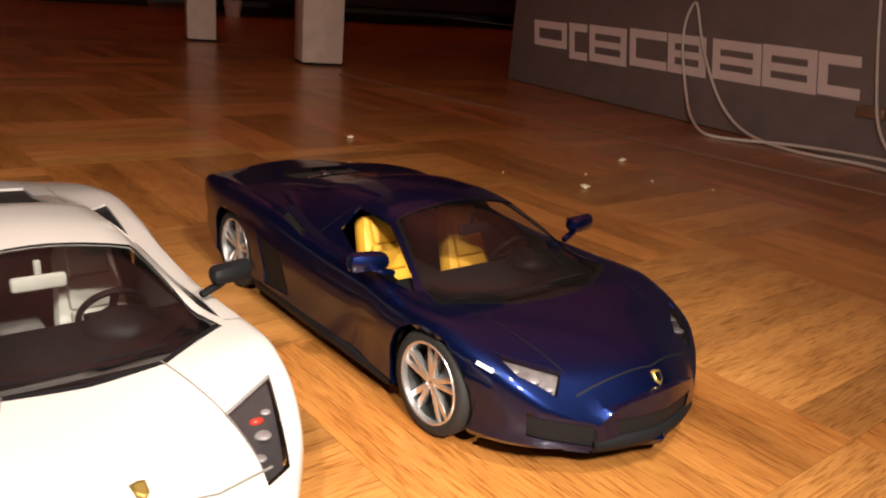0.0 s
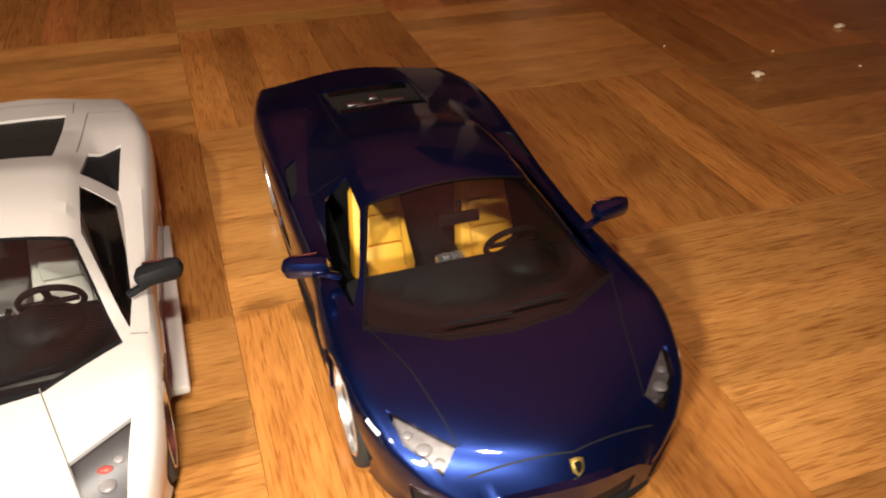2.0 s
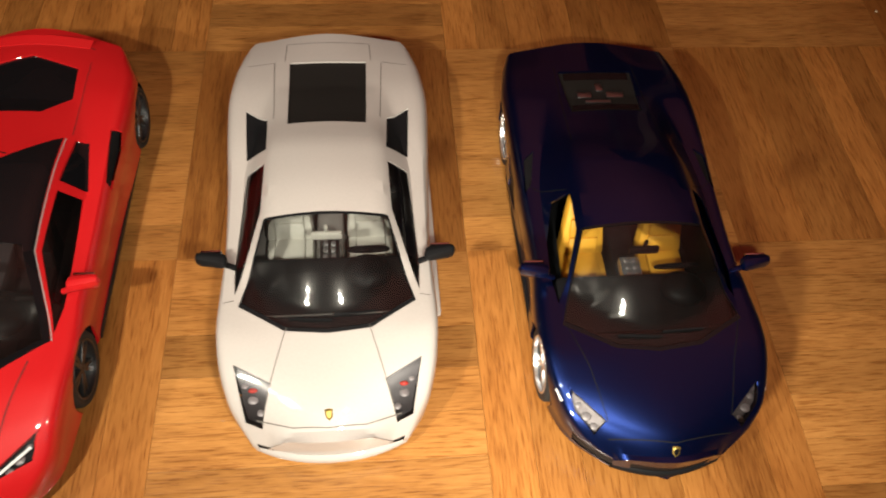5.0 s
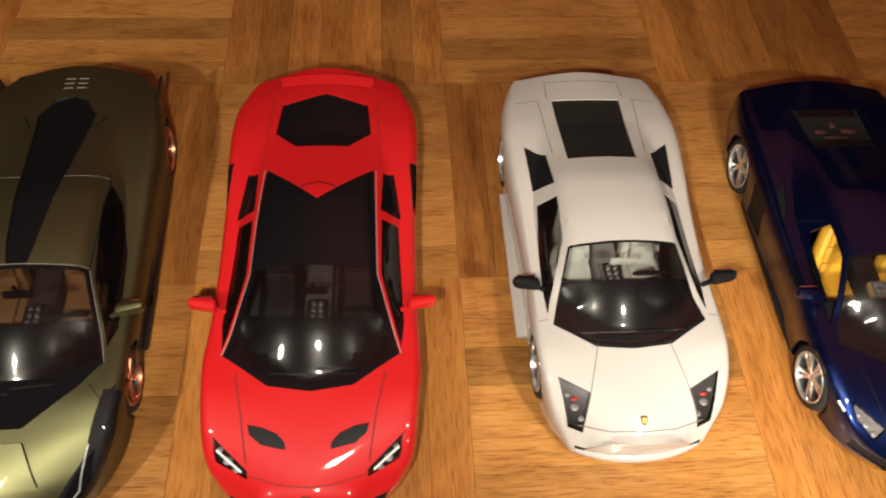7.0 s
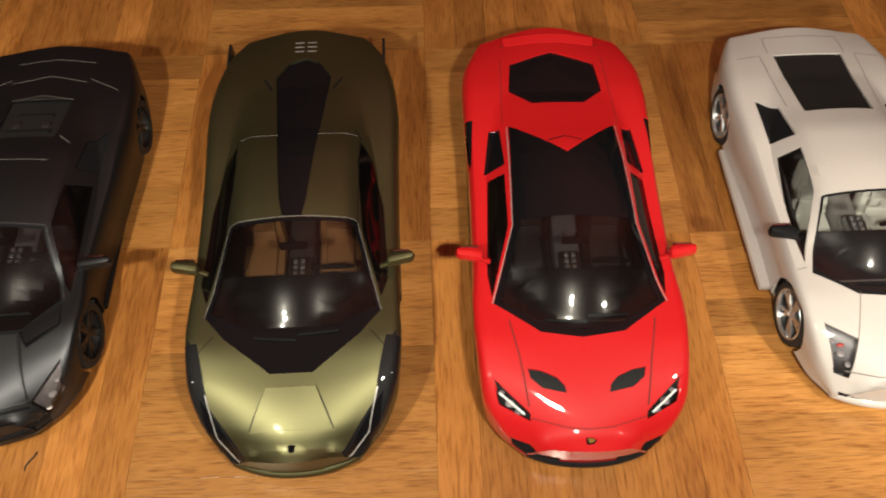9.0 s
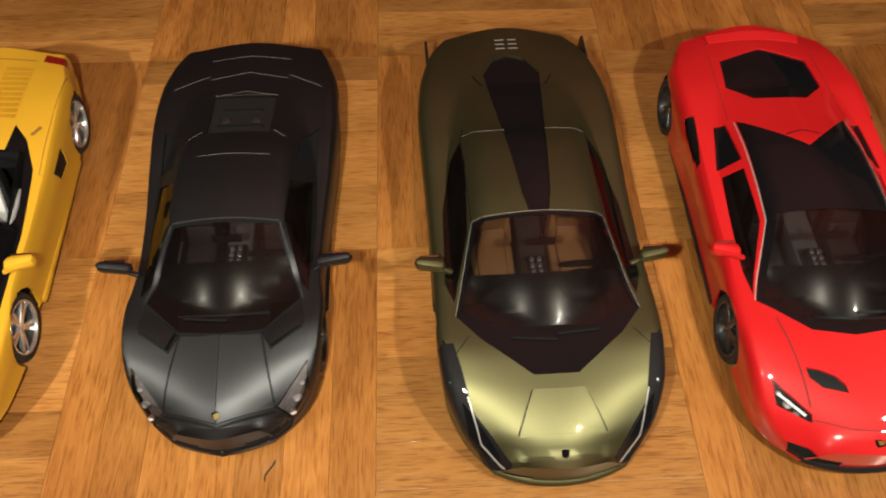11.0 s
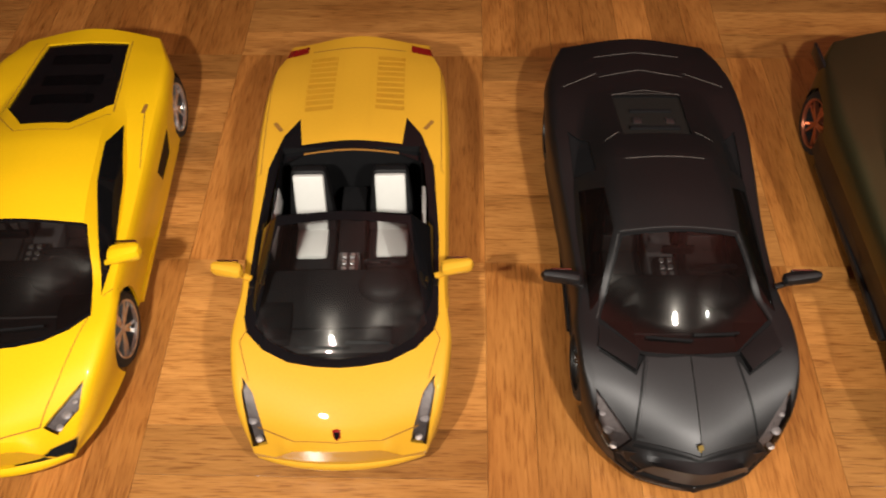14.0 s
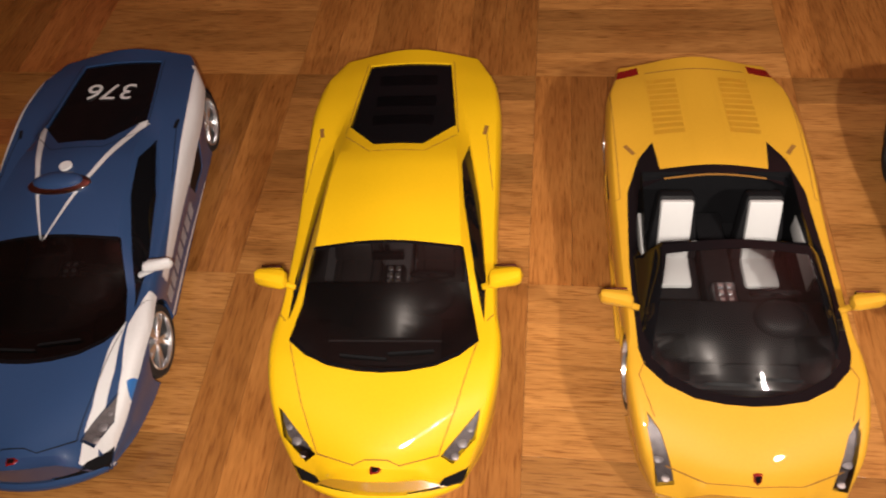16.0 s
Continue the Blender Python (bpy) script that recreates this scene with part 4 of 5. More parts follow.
# ---- olive hypercar with copper rims ----
OLIVE_SHAPE = Shape(0.284, 0.115, 0.062, front_axle=0.265, rear_axle=0.825, bow=0.07, tail=0.05,
    plan=((0, 0.58), (0.042, 0.81), (0.114, 0.94), (0.18, 0.97), (0.25, 0.99), (0.34, 0.98), (0.475, 0.985), (0.62, 1.0), (0.74, 1.017), (0.84, 0.985), (0.95, 0.86), (1, 0.70)))
olive_car, olive_tree = model_car("olive_model_coupe", "matt olive green die-cast coupe with copper rims", OLIVE_SHAPE, (-0.2290, -0.1705), 2.3, OLIVE, dict(
    zones=[("cowl", "c", [(0.60, 0.432), (0.80, 0.262), (0.60, 0.215), (0.19, 0.150), (0, 0.150)], "flush", GLOSSBLACK, "gloss black cowl panel"),
           ("windscreen", "c", [(0.565, 0.424), (0.75, 0.270), (0.41, 0.236), (0, 0.232)], "glass", TINT),
           ("engine_cover", "c", [(0, 0.904), (0.16, 0.89), (0.30, 0.84), (0.13, 0.475), (0.09, 0.433)], "sunk", GLOSSBLACK, "long gloss black engine spine"),
           ("side_window", "s", [(0.63, 0.64), (0.74, 0.60), (0.84, 0.492), (0.87, 0.33), (0.80, 0.29), (0.64, 0.42), (0.60, 0.58)], "glass", DARKTINT),
           ("corner_panel", "s", [(0.84, 0.21), (0.79, 0.17), (0.72, 0.10), (0.42, 0.022), (0.44, 0.006), (0.72, 0.03), (0.92, 0.12), (0.97, 0.21)], "flush", CARBON, "black front corner panel"),
           ("headlight", "s", [(0.80, 0.115), (0.74, 0.10), (0.44, 0.016), (0.52, 0.014), (0.74, 0.05)], "flush", GLOSSBLACK, "black headlight with a bright strip"),
           ("wing_inlet", "s", [(0.86, 0.20), (0.93, 0.22), (0.92, 0.10), (0.84, 0.09)], "flush", CARBON),
           ("front_intake", "s", [(0.25, 0.26), (0.68, 0.28), (0.64, 0.15), (0.25, 0.15)], "front", BLACK),
           ("flank_panel", "s", [(0.30, 0.42), (0.78, 0.44), (0.78, 0.13), (0.30, 0.13)], "flank", CARBON)],
    lines=[("c", [(-0.215, 0.124), (0.215, 0.124)], 0.0013), ("s", [(0.215, 0.124), (0.36, 0.055)], 0.0011), ("s", [(0.84, 0.186), (0.70, 0.222)]), ("s", [(0.20, 0.645), (0.60, 0.652)], 0.00032, TRIM),
           ("s", [(0.75, 0.120), (0.66, 0.055), (0.45, 0.013)], 0.0006, TRIM), ("s", [(0.60, 0.43), (0.62, 0.65), (0.58, 0.67)]), ("s", [(0.33, 0.80), (0.42, 0.835)], 0.0012), ("s", [(0.60, 0.432), (0.80, 0.262)], 0.00035, PALEGREY), ("c", [(-0.60, 0.434), (0.60, 0.434)], 0.00035, PALEGREY)] + [("s", [(0.02, v), (0.12, v)], 0.0010, TRIM) for v in (0.925, 0.94, 0.955)],
    line=BLACK, seat=TAN, bolster=TAN, tub=DARKLEATHER, rim=COPPER, badge=0.022, lip_mat=OLIVE, mirror_y=0.385, skirt_mat=CARBON, badge_rim=GLOSSBLACK, wiper=0.215))

for sx in (1, -1):
    bm = bmesh.new()
    box(bm, sx * 0.0455 - 0.0009, 0.112, 0.040, sx * 0.0455 + 0.0009, 0.134, 0.0485, 0.0006, Matrix.Rotation(radians(6 * sx), 4, "Y"))
    part("tail_fin", bm, CARBON, olive_car)

panel(olive_car, olive_tree, OLIVE_SHAPE, "bonnet_bulge", [(-0.215, 0.124), (0.215, 0.124), (0.36, 0.052), (-0.36, 0.052)], (0.0015, 0.0015, 0.0002, 0.0002), OLIVE)

# ---- matt graphite coupe ----
GRAPHITE_SHAPE = Shape(0.255, 0.110, 0.0615, front_axle=0.225, rear_axle=0.81, bow=0.085, vee=1.5,
    plan=((0, 0.47), (0.02, 0.655), (0.077, 0.82), (0.153, 0.885), (0.24, 0.905), (0.33, 0.868), (0.46, 0.89), (0.61, 0.945), (0.74, 0.98), (0.85, 0.97), (0.95, 0.87), (1, 0.78)))
graphite_car, graphite_tree = model_car("graphite_model_coupe", "matt graphite die-cast coupe with angular bonnet", GRAPHITE_SHAPE, (-0.3890, -0.168), 1.6, MATTBLACK, dict(
    zones=screens([(0.47, 0.402), (0.685, 0.262), (0.375, 0.199), (0, 0.195)], BLACK, TINT) + [
        ("engine_cover", "c", [(0.335, 0.793), (0.32, 0.657)], "sunk", MESHGREY, "open black engine bay"),
        ("side_window", "s", [(0.755, 0.545), (0.56, 0.52), (0.535, 0.42), (0.68, 0.30), (0.76, 0.277)], "glass", DARKTINT),
        ("shoulder_vent", "s", [(0.80, 0.70), (0.62, 0.66), (0.60, 0.57), (0.78, 0.58)], "sunk", BLACK),
        ("bonnet_vent", "s", [(0.355, 0.192), (0.445, 0.157), (0.50, 0.166), (0.40, 0.195)], "sunk", BLACK),
        ("headlight", "s", [(0.765, 0.138), (0.49, 0.062), (0.65, 0.048), (0.765, 0.095)], "bowl", LAMPBOWL, "angular clear headlight"),
        ("front_intake", "s", [(0.18, 0.30), (0.62, 0.30), (0.58, 0.16), (0.25, 0.15)], "front", BLACK)],
    # grey windscreen lines paint in the highlight on the frame's edges
    lines=[("s", [(0.36, 0.19), (0.48, 0.06)], 0.0010), ("c", [(-0.48, 0.055), (0, 0.022), (0.48, 0.055)], 0.0010), ("c", [(-0.35, 0.58), (0.35, 0.58)], 0.00032, PALEGREY), ("c", [(-0.32, 0.80), (0.32, 0.80)], 0.0003, PALEGREY), ("c", [(-0.49, 0.412), (0.49, 0.412)], 0.0004, SOFTLINE), ("s", [(0.50, 0.408), (0.715, 0.262)], 0.00035, SOFTLINE), ("s", [(0.36, 0.665), (0.50, 0.64)], 0.0004, PALEGREY), ("c", [(-0.44, 0.935), (0, 0.947), (0.44, 0.935)], 0.00038, PALEGREY),
           ("c", [(-0.42, 0.862), (0, 0.885), (0.42, 0.862)], 0.00038, PALEGREY), ("c", [(-0.34, 0.797), (0, 0.815), (0.34, 0.797)], 0.00038, PALEGREY), ("s", [(0.445, 0.160), (0.72, 0.20)], 0.0012), ("s", [(0.44, 0.875), (0.80, 0.83)], 0.00038, PALEGREY), ("c", [(0, 0.19), (0, 0.03)], 0.0006, SOFTLINE)],
    line=BLACK, seat=DARKLEATHER, tub=GREYPLASTIC, rim=BLACKRIM, badge=0.040, badge_field=SHIELD, badge_rim=GLOSSBLACK, mirror_y=0.36, lip=0.002, lip_z=0.17, lip_mat=BLACK, mirror_size=(1.45, 1.25, 1.2), skirt_mat=BLACK))

for sx in (1, -1):
    panel(graphite_car, graphite_tree, GRAPHITE_SHAPE, "bonnet_ear", [(sx * 0.40, 0.199), (sx * 0.455, 0.162), (sx * 0.73, 0.205), (sx * 0.70, 0.252)], (0.0008, 0.0034, 0.0012, 0.0002), MATTBLACK)
    panel(graphite_car, graphite_tree, GRAPHITE_SHAPE, "bonnet_half", [(sx * 0.005, 0.190), (sx * 0.005, 0.028), (sx * 0.46, 0.060), (sx * 0.34, 0.186)], (0.0014, 0.0010, 0.0003, 0.0004), MATTBLACK)

for u, v, hx, hy in ((-0.15, 0.705, 0.0024, 0.0024), (0.16, 0.705, 0.0024, 0.0024), (0.0, 0.74, 0.011, 0.0012), (0.0, 0.68, 0.013, 0.0014)):
    x, y = u * GRAPHITE_SHAPE.B, (v - 0.5) * GRAPHITE_SHAPE.L
    z = graphite_tree.ray_cast(Vector((x, y, 0.2)), Vector((0, 0, -1)))[0].z
    bm = bmesh.new()
    box(bm, x - hx, y - hy, z - 0.0022, x + hx, y + hy, z - 0.0004, 0.0006)
    part("engine_fitting", bm, DARKRIM if hx < 0.005 else BLACK, graphite_car)
chin(graphite_car, GRAPHITE_SHAPE, MATTBLACK, MATTBLACK)

# ---- amber open spyder with white seats ----
SPY = Shape(0.245, 0.107, 0.0615, front_axle=0.243, rear_axle=0.835, bow=0.04, tail=0.02,
            roof=((0.10, 0.42), (0.14, 0.575), (0.19, 0.70), (0.26, 0.84), (0.34, 0.945), (0.42, 0.99), (0.46, 0.80), (0.6, 0.70), (0.9, 0.6)), fender=((0, 0.22), (0.05, 0.455), (0.13, 0.595), (0.2, 0.645), (0.3, 0.655), (0.42, 0.66), (0.55, 0.69), (0.68, 0.75), (0.8, 0.77), (0.9, 0.74), (1, 0.68)),
            deck=((0, 0.24), (0.03, 0.46), (0.14, 0.61), (0.25, 0.67), (0.4, 0.72), (0.6, 0.81), (0.68, 0.84), (0.85, 0.80), (1, 0.77)),
            top=((0, 0.34), (0.14, 0.55), (0.22, 0.68), (0.41, 0.60), (0.5, 0.58), (0.7, 0.5), (1, 0.45)), plan=((0, 0.72), (0.058, 0.85), (0.15, 0.925), (0.21, 0.945), (0.29, 0.917), (0.38, 0.93), (0.5, 0.94), (0.6, 0.957), (0.66, 0.96), (0.77, 0.95), (0.88, 0.92), (0.95, 0.83), (1, 0.78)))
spyder_car, _ = model_car("amber_model_spyder", "amber yellow open die-cast spyder with black and white seats", SPY, (-0.5455, -0.168), 2.9, AMBER, dict(
    zones=[("cockpit_rim", "c", [(0.49, 0.645), (0.53, 0.72), (0.68, 0.675), (0.80, 0.595), (0.84, 0.42), (0.83, 0.24), (0.79, 0.208), (0.64, 0.174), (0.42, 0.150), (0.2, 0.141), (0, 0.138)], "flush", GLOSSBLACK, "gloss black cockpit surround"),
           ("opening", "c", [(0.48, 0.618), (0.70, 0.60), (0.745, 0.50), (0.745, 0.43), (0.0, 0.425)], "open", BLACK),
           ("windscreen", "c", [(0.57, 0.402), (0.73, 0.222), (0.60, 0.192), (0.40, 0.167), (0.2, 0.157), (0, 0.154)], "glass", GLASS),
           ("headlight", "s", [(0.83, 0.138), (0.70, 0.10), (0.585, 0.028), (0.72, 0.028)], "bowl", LAMPBOWL, "long clear headlight"),
           ("tail_light", "s", [(0.56, 0.985), (0.56, 0.955), (0.86, 0.935), (0.88, 0.965)], "flush", REDLENS, "dark red tail light"),
           ("side_intake", "s", [(0.60, 0.62), (0.68, 0.64), (0.68, 0.40), (0.62, 0.44)], "flank", BLACK)],
    lines=[("c", [(-0.66, 0.050), (-0.35, 0.024), (0, 0.016), (0.35, 0.024), (0.66, 0.050)]), ("s", [(0.885, 0.955), (0.87, 0.58), (0.95, 0.575)]), ("s", [(0.79, 0.715), (0.71, 0.69)], 0.0022), ("s", [(0.79, 0.215), (0.84, 0.19), (0.74, 0.12)]),
           ("c", [(-0.5, 0.955), (0.5, 0.955)], 0.0008), ("s", [(0.15, 0.95), (0.16, 0.65)], 0.0005, AMBER), ("c", [(-0.46, 0.62), (0.46, 0.62)], 0.0012)],
    slats=[(0.215, 0.50, 0.735, 0.925, 10, AMBER)], slat_lift=0.0001, seat=WHITELEATHER, bolster=BLACK, cabin=(0.22, 0.628), bulkhead=0.815, seat_y=0.47, pads=((0.002, 0.0345),), cushion=-0.011, badge=0.028, mirror_y=0.352, wiper=0.175, roofed=False, line=AMBERLINE, badge_rim=REDLENS))

for sx in (1, -1):
    bm = bmesh.new()
    box(bm, min(sx * 0.0365, sx * 0.0385), -0.026, 0.030, max(sx * 0.0365, sx * 0.0385), 0.012, 0.0415, 0.0006)
    part("door_card", bm, WHITELEATHER, spyder_car)

# ---- bright yellow coupe ----
HURA = dict(front_axle=0.255, rear_axle=0.843, bow=0.06, tail=0.05,
            plan=((0, 0.66), (0.064, 0.84), (0.153, 0.94), (0.23, 0.968), (0.31, 0.93), (0.45, 0.93), (0.65, 0.955), (0.765, 0.968), (0.885, 0.935), (0.97, 0.80), (1, 0.74)),
            top=((0, 0.34), (0.2, 0.55), (0.26, 0.68), (0.41, 0.62), (0.55, 0.585), (0.68, 0.52), (0.8, 0.45), (1, 0.42)), base=((0, 0.5), (0.2, 0.68), (0.28, 0.80), (0.4, 0.82), (0.55, 0.77), (0.68, 0.67), (0.8, 0.58), (1, 0.52)))
HUR_ZONES = [("engine_cover", "c", [(0.43, 0.95), (0.525, 0.725), (0.23, 0.648), (0, 0.648)], "sunk", GLOSSBLACK, "dark glass engine cover"),
             ("side_window", "s", [(0.655, 0.677), (0.765, 0.53), (0.83, 0.365), (0.82, 0.27), (0.745, 0.35), (0.635, 0.50), (0.60, 0.60)], "flush", GLOSSBLACK, "black side glass"),
             ("headlight", "s", [(0.80, 0.118), (0.49, 0.048), (0.58, 0.042), (0.76, 0.076)], "bowl", LAMPBOWL, "slim clear headlight"),
             ("lower_intake", "s", [(0.22, 0.25), (0.72, 0.30), (0.66, 0.15), (0.22, 0.15)], "front", BLACK),
             ("side_intake", "s", [(0.60, 0.50), (0.72, 0.56), (0.70, 0.30), (0.62, 0.30)], "flank", BLACK)]
HUR_LINES = [("s", [(0.765, 0.225), (0.61, 0.117), (0.475, 0.048)]), ("c", [(-0.475, 0.048), (-0.18, 0.028), (-0.09, 0.034), (0.09, 0.034), (0.18, 0.028), (0.475, 0.048)]), ("c", [(-0.54, 0.69), (-0.26, 0.624), (0.26, 0.624), (0.54, 0.69)]), ("s", [(0.55, 0.70), (0.46, 0.955)]),
             ("s", [(0.82, 0.735), (0.80, 0.71)], 0.0022), ("s", [(0.81, 0.735), (0.88, 0.57), (0.97, 0.57)]), ("s", [(0.84, 0.27), (0.95, 0.30)])]
HUR_SCREEN = [(0.64, 0.392), (0.775, 0.238), (0.62, 0.210), (0.43, 0.192), (0.2, 0.184), (0, 0.182)]
hur_car, _ = model_car("yellow_model_coupe", "bright yellow die-cast coupe with dark glass", Shape(0.258, 0.110, 0.0625, **HURA), (-0.7035, -0.170), 4.0, YELLOW, dict(
    zones=screens(HUR_SCREEN, GLOSSBLACK, TINT, 1.02) + HUR_ZONES, lines=HUR_LINES, slats=[(-0.30, 0.30, 0.70, 0.92, 3, GLOSSBLACK)], slat_lift=-0.0011, line=AMBERLINE, tub=GREYPLASTIC, seat=DARKLEATHER, bolster=DARKLEATHER, badge=0.020, mirror_y=0.372, mirror_size=(1.25, 1.9, 1.5), lip=0.012, wiper=0.203, badge_rim=REDLENS))

# ---- blue and white patrol coupe ----
pol_car, pol_tree = model_car("patrol_model_coupe", "blue and white die-cast patrol coupe with roof beacon", Shape(0.265, 0.111, 0.0625, **HURA), (-0.8735, -0.1765), 8.0, POLICE, dict(
    zones=screens(HUR_SCREEN, GLOSSBLACK, DARKTINT, 1.02) + [
        ("wing_stripe", "s", [(0.985, 0.31), (0.90, 0.31), (0.80, 0.235), (0.82, 0.15), (0.80, 0.12), (0.60, 0.045), (0.70, 0.02), (0.82, 0.05), (0.93, 0.11), (0.985, 0.18)], "flush", STRIPE, "white wing stripe"),
        ("bonnet_stripe", "s", [(0.78, 0.245), (0.70, 0.205), (0.60, 0.095), (0.46, 0.02), (0.56, 0.012), (0.70, 0.095), (0.76, 0.15)], "flush", STRIPE, "white bonnet stripe"),
        ("wing_mark", "s", [(0.86, 0.135), (0.93, 0.150), (0.93, 0.115), (0.87, 0.10)], "flush", GLASSBLUE),
        ("door_lettering", "s", [(0.345, 0.25), (0.371, 0.25), (0.371, 0.39), (0.345, 0.39)], "flank", LETTER),
        ("door_lettering", "s", [(0.380, 0.25), (0.406, 0.25), (0.406, 0.39), (0.380, 0.39)], "flank", LETTER),
        ("door_lettering", "s", [(0.415, 0.25), (0.441, 0.25), (0.441, 0.39), (0.415, 0.39)], "flank", LETTER),
        ("door_lettering", "s", [(0.450, 0.25), (0.476, 0.25), (0.476, 0.39), (0.450, 0.39)], "flank", LETTER),
        ("door_lettering", "s", [(0.485, 0.25), (0.511, 0.25), (0.511, 0.39), (0.485, 0.39)], "flank", LETTER),
        ("door_lettering", "s", [(0.520, 0.25), (0.546, 0.25), (0.546, 0.39), (0.520, 0.39)], "flank", LETTER),
        ("door_lettering", "s", [(0.555, 0.25), (0.581, 0.25), (0.581, 0.39), (0.555, 0.39)], "flank", LETTER),
        ("sill_line", "s", [(0.33, 0.145), (0.68, 0.145), (0.68, 0.185), (0.33, 0.185)], "flank", STRIPE, "thin white sill line"),
        ("door_band", "s", [(0.36, 0.46), (0.62, 0.52), (0.62, 0.60), (0.36, 0.56)], "flank", STRIPE, "white door band"),
        ("flank_stripe", "s", [(0.82, 0.925), (0.89, 0.90), (0.985, 0.83), (0.985, 0.72), (0.96, 0.58), (0.985, 0.42), (0.985, 0.36), (0.93, 0.36), (0.90, 0.60), (0.875, 0.80)], "flush", STRIPE, "white flank stripe"),
        ("quarter_band", "s", [(0.60, 0.50), (0.72, 0.55), (0.82, 0.58), (0.93, 0.60), (0.93, 0.74), (0.60, 0.68)], "flank", STRIPE, "white rear quarter band"),
        ("roof_stripe", "s", [(0.005, 0.385), (0.03, 0.395), (0.56, 0.715), (0.51, 0.735)], "flush", STRIPE, "white roof stripe")] + HUR_ZONES,
    lines=HUR_LINES, line=BLACK, seat=DARKLEATHER, bolster=DARKLEATHER, badge=0.015, mirror=STRIPE, mirror_y=0.372, mirror_size=(1.15, 1.1, 1.1), lip=0.010, wiper=0.203, badge_rim=REDLENS, skirt=0.90, skirt_mat=POLICE))
# roof beacon: chrome foot, blue dome, white disc and roof number
bm = bmesh.new()
blob(bm, 0, 0.004, 0.0622, 0.0165, 0.0072, 0.0028, None, 28)
beacon = part("beacon_base", bm, CHROME, pol_car)
bm = bmesh.new()
blob(bm, 0, 0.0045, 0.0645, 0.0128, 0.0056, 0.0030, None, 28)
part("beacon_dome", bm, POLICE, beacon)
bm = bmesh.new()
lathe(bm, [(0.0001, 0.0004), (0.0032, 0.0004), (0.0034, -0.0004)], 24, "z")
bmesh.ops.transform(bm, matrix=Matrix.Translation((0, 0.0165, 0.0627)), verts=bm.verts)
part("roof_disc", bm, STRIPE, pol_car)
text = bpy.data.curves.new("roof_number", "FONT")
text.body, text.size, text.align_x, text.align_y, text.extrude = "376", 0.0205, "CENTER", "CENTER", 0.0001
number = new("roof_number", text)
number.parent = pol_car
hit, nrm = pol_tree.ray_cast(Vector((0, 0.35 * 0.26, 0.2)), Vector((0, 0, -1)))[:2]
number.matrix_basis = Matrix.Translation(hit - Vector((0, 0, 0.0006))) @ nrm.to_track_quat("Z", "Y").to_matrix().to_4x4() 
text.materials.append(STRIPE)


# ---- the room ----
PLASTER = material("plaster", (0.42, 0.36, 0.31), 0.9, vary=0.1, scale=6, bump=0.2)
WHITEWASH = material("whitewash", (0.72, 0.68, 0.64), 0.9, vary=0.06, scale=4)
CARTON = material("printed_dark_carton", (0.225, 0.168, 0.155), 0.6, vary=0.25, scale=30, bump=0.1)
PRINT = material("pale_carton_print", (0.88, 0.70, 0.66), 0.6, vary=0.08, scale=60)
CABLE = material("white_cable", (0.72, 0.62, 0.55), 0.45, vary=0.1, scale=50)
PALEWOOD = material("pale_worn_leg", (0.62, 0.46, 0.38), 0.6, vary=0.28, scale=35, bump=0.3)
DARKWOOD = material("dark_stained_wood", (0.022, 0.011, 0.008), 0.5, vary=0.3, scale=20)
BRASS = material("worn_brass", (0.45, 0.3, 0.2), 0.4, 0.7, vary=0.2, scale=60)
CRUMB = material("pale_crumb", (0.75, 0.62, 0.42), 0.9, vary=0.1, scale=500)

for name, b in (("wall_north", (-2.08, 2.72, 0, 2.56, 2.84, 2.5)), ("wall_south", (-2.08, -1.40, 0, 2.56, -1.28, 2.5)), ("wall_west", (-2.20, -1.40, 0, -2.08, 2.84, 2.5)), ("wall_east", (2.56, -1.40, 0, 2.68, 2.84, 2.5)), ("ceiling", (-2.20, -1.40, 2.5, 2.68, 2.84, 2.62))):
    bm = bmesh.new()
    box(bm, *b)
    tagged(link(name, bm, WHITEWASH if name == "ceiling" else PLASTER), "plain plaster " + name.split("_")[0], name.split("_")[0], "", "structure")

# threshold strip between the two floors
bm = bmesh.new()
box(bm, -0.004, -1.3, 0.0, 0.004, 0.56, 0.0022, 0.0008)
strip = tagged(link("trim", bm, BRASS), "thin worn metal threshold strip on the parquet", "trim", "", "structure")
strip.matrix_basis = pose(0.755, 0.10, 0, 0, 0, 7.0)

# dark carton with a pale printed name, as plain shapes
FACE = Matrix.Translation((0.973, 0.445, 0)) @ Matrix.Rotation(math.atan2(-0.994, -0.1115), 4, "Z")  # x runs along the face, y into the room


carton = tagged(new("carton"), "large dark grey printed cardboard carton on the floor", "box")
carton.matrix_basis = FACE
bm = bmesh.new()
box(bm, -0.16, 0.0, 0.0, 0.95, 0.36, 0.42, 0.004)
part("carton_body", bm, CARTON, carton)


def ring_plate(a0, a1, z0, z1, w, kind):
    """A hollow slanted rectangle, plain, as one print shape; kind: closed, barred across its middle, or open to one side."""
    bm = bmesh.new()
    y0, y1 = -0.0008, 0.0006
    box(bm, a0, y0, z1 - w, a1, y1, z1)
    box(bm, a0, y0, z0, a1, y1, z0 + w)
    box(bm, a0, y0, z0 + w, a0 + w, y1, z1 - w)
    if kind != "open":
        box(bm, a1 - w, y0, z0 + w, a1, y1, z1 - w)
    if kind == "barred":
        m = (z0 + z1) / 2
        box(bm, a0 + w, y0, m - w * 0.4, a1 - w, y1, m + w * 0.4)
    for v in bm.verts:
        v.co.x += 0.2 * (z1 - v.co.z)
    part("print_shape", bm, PRINT, carton)


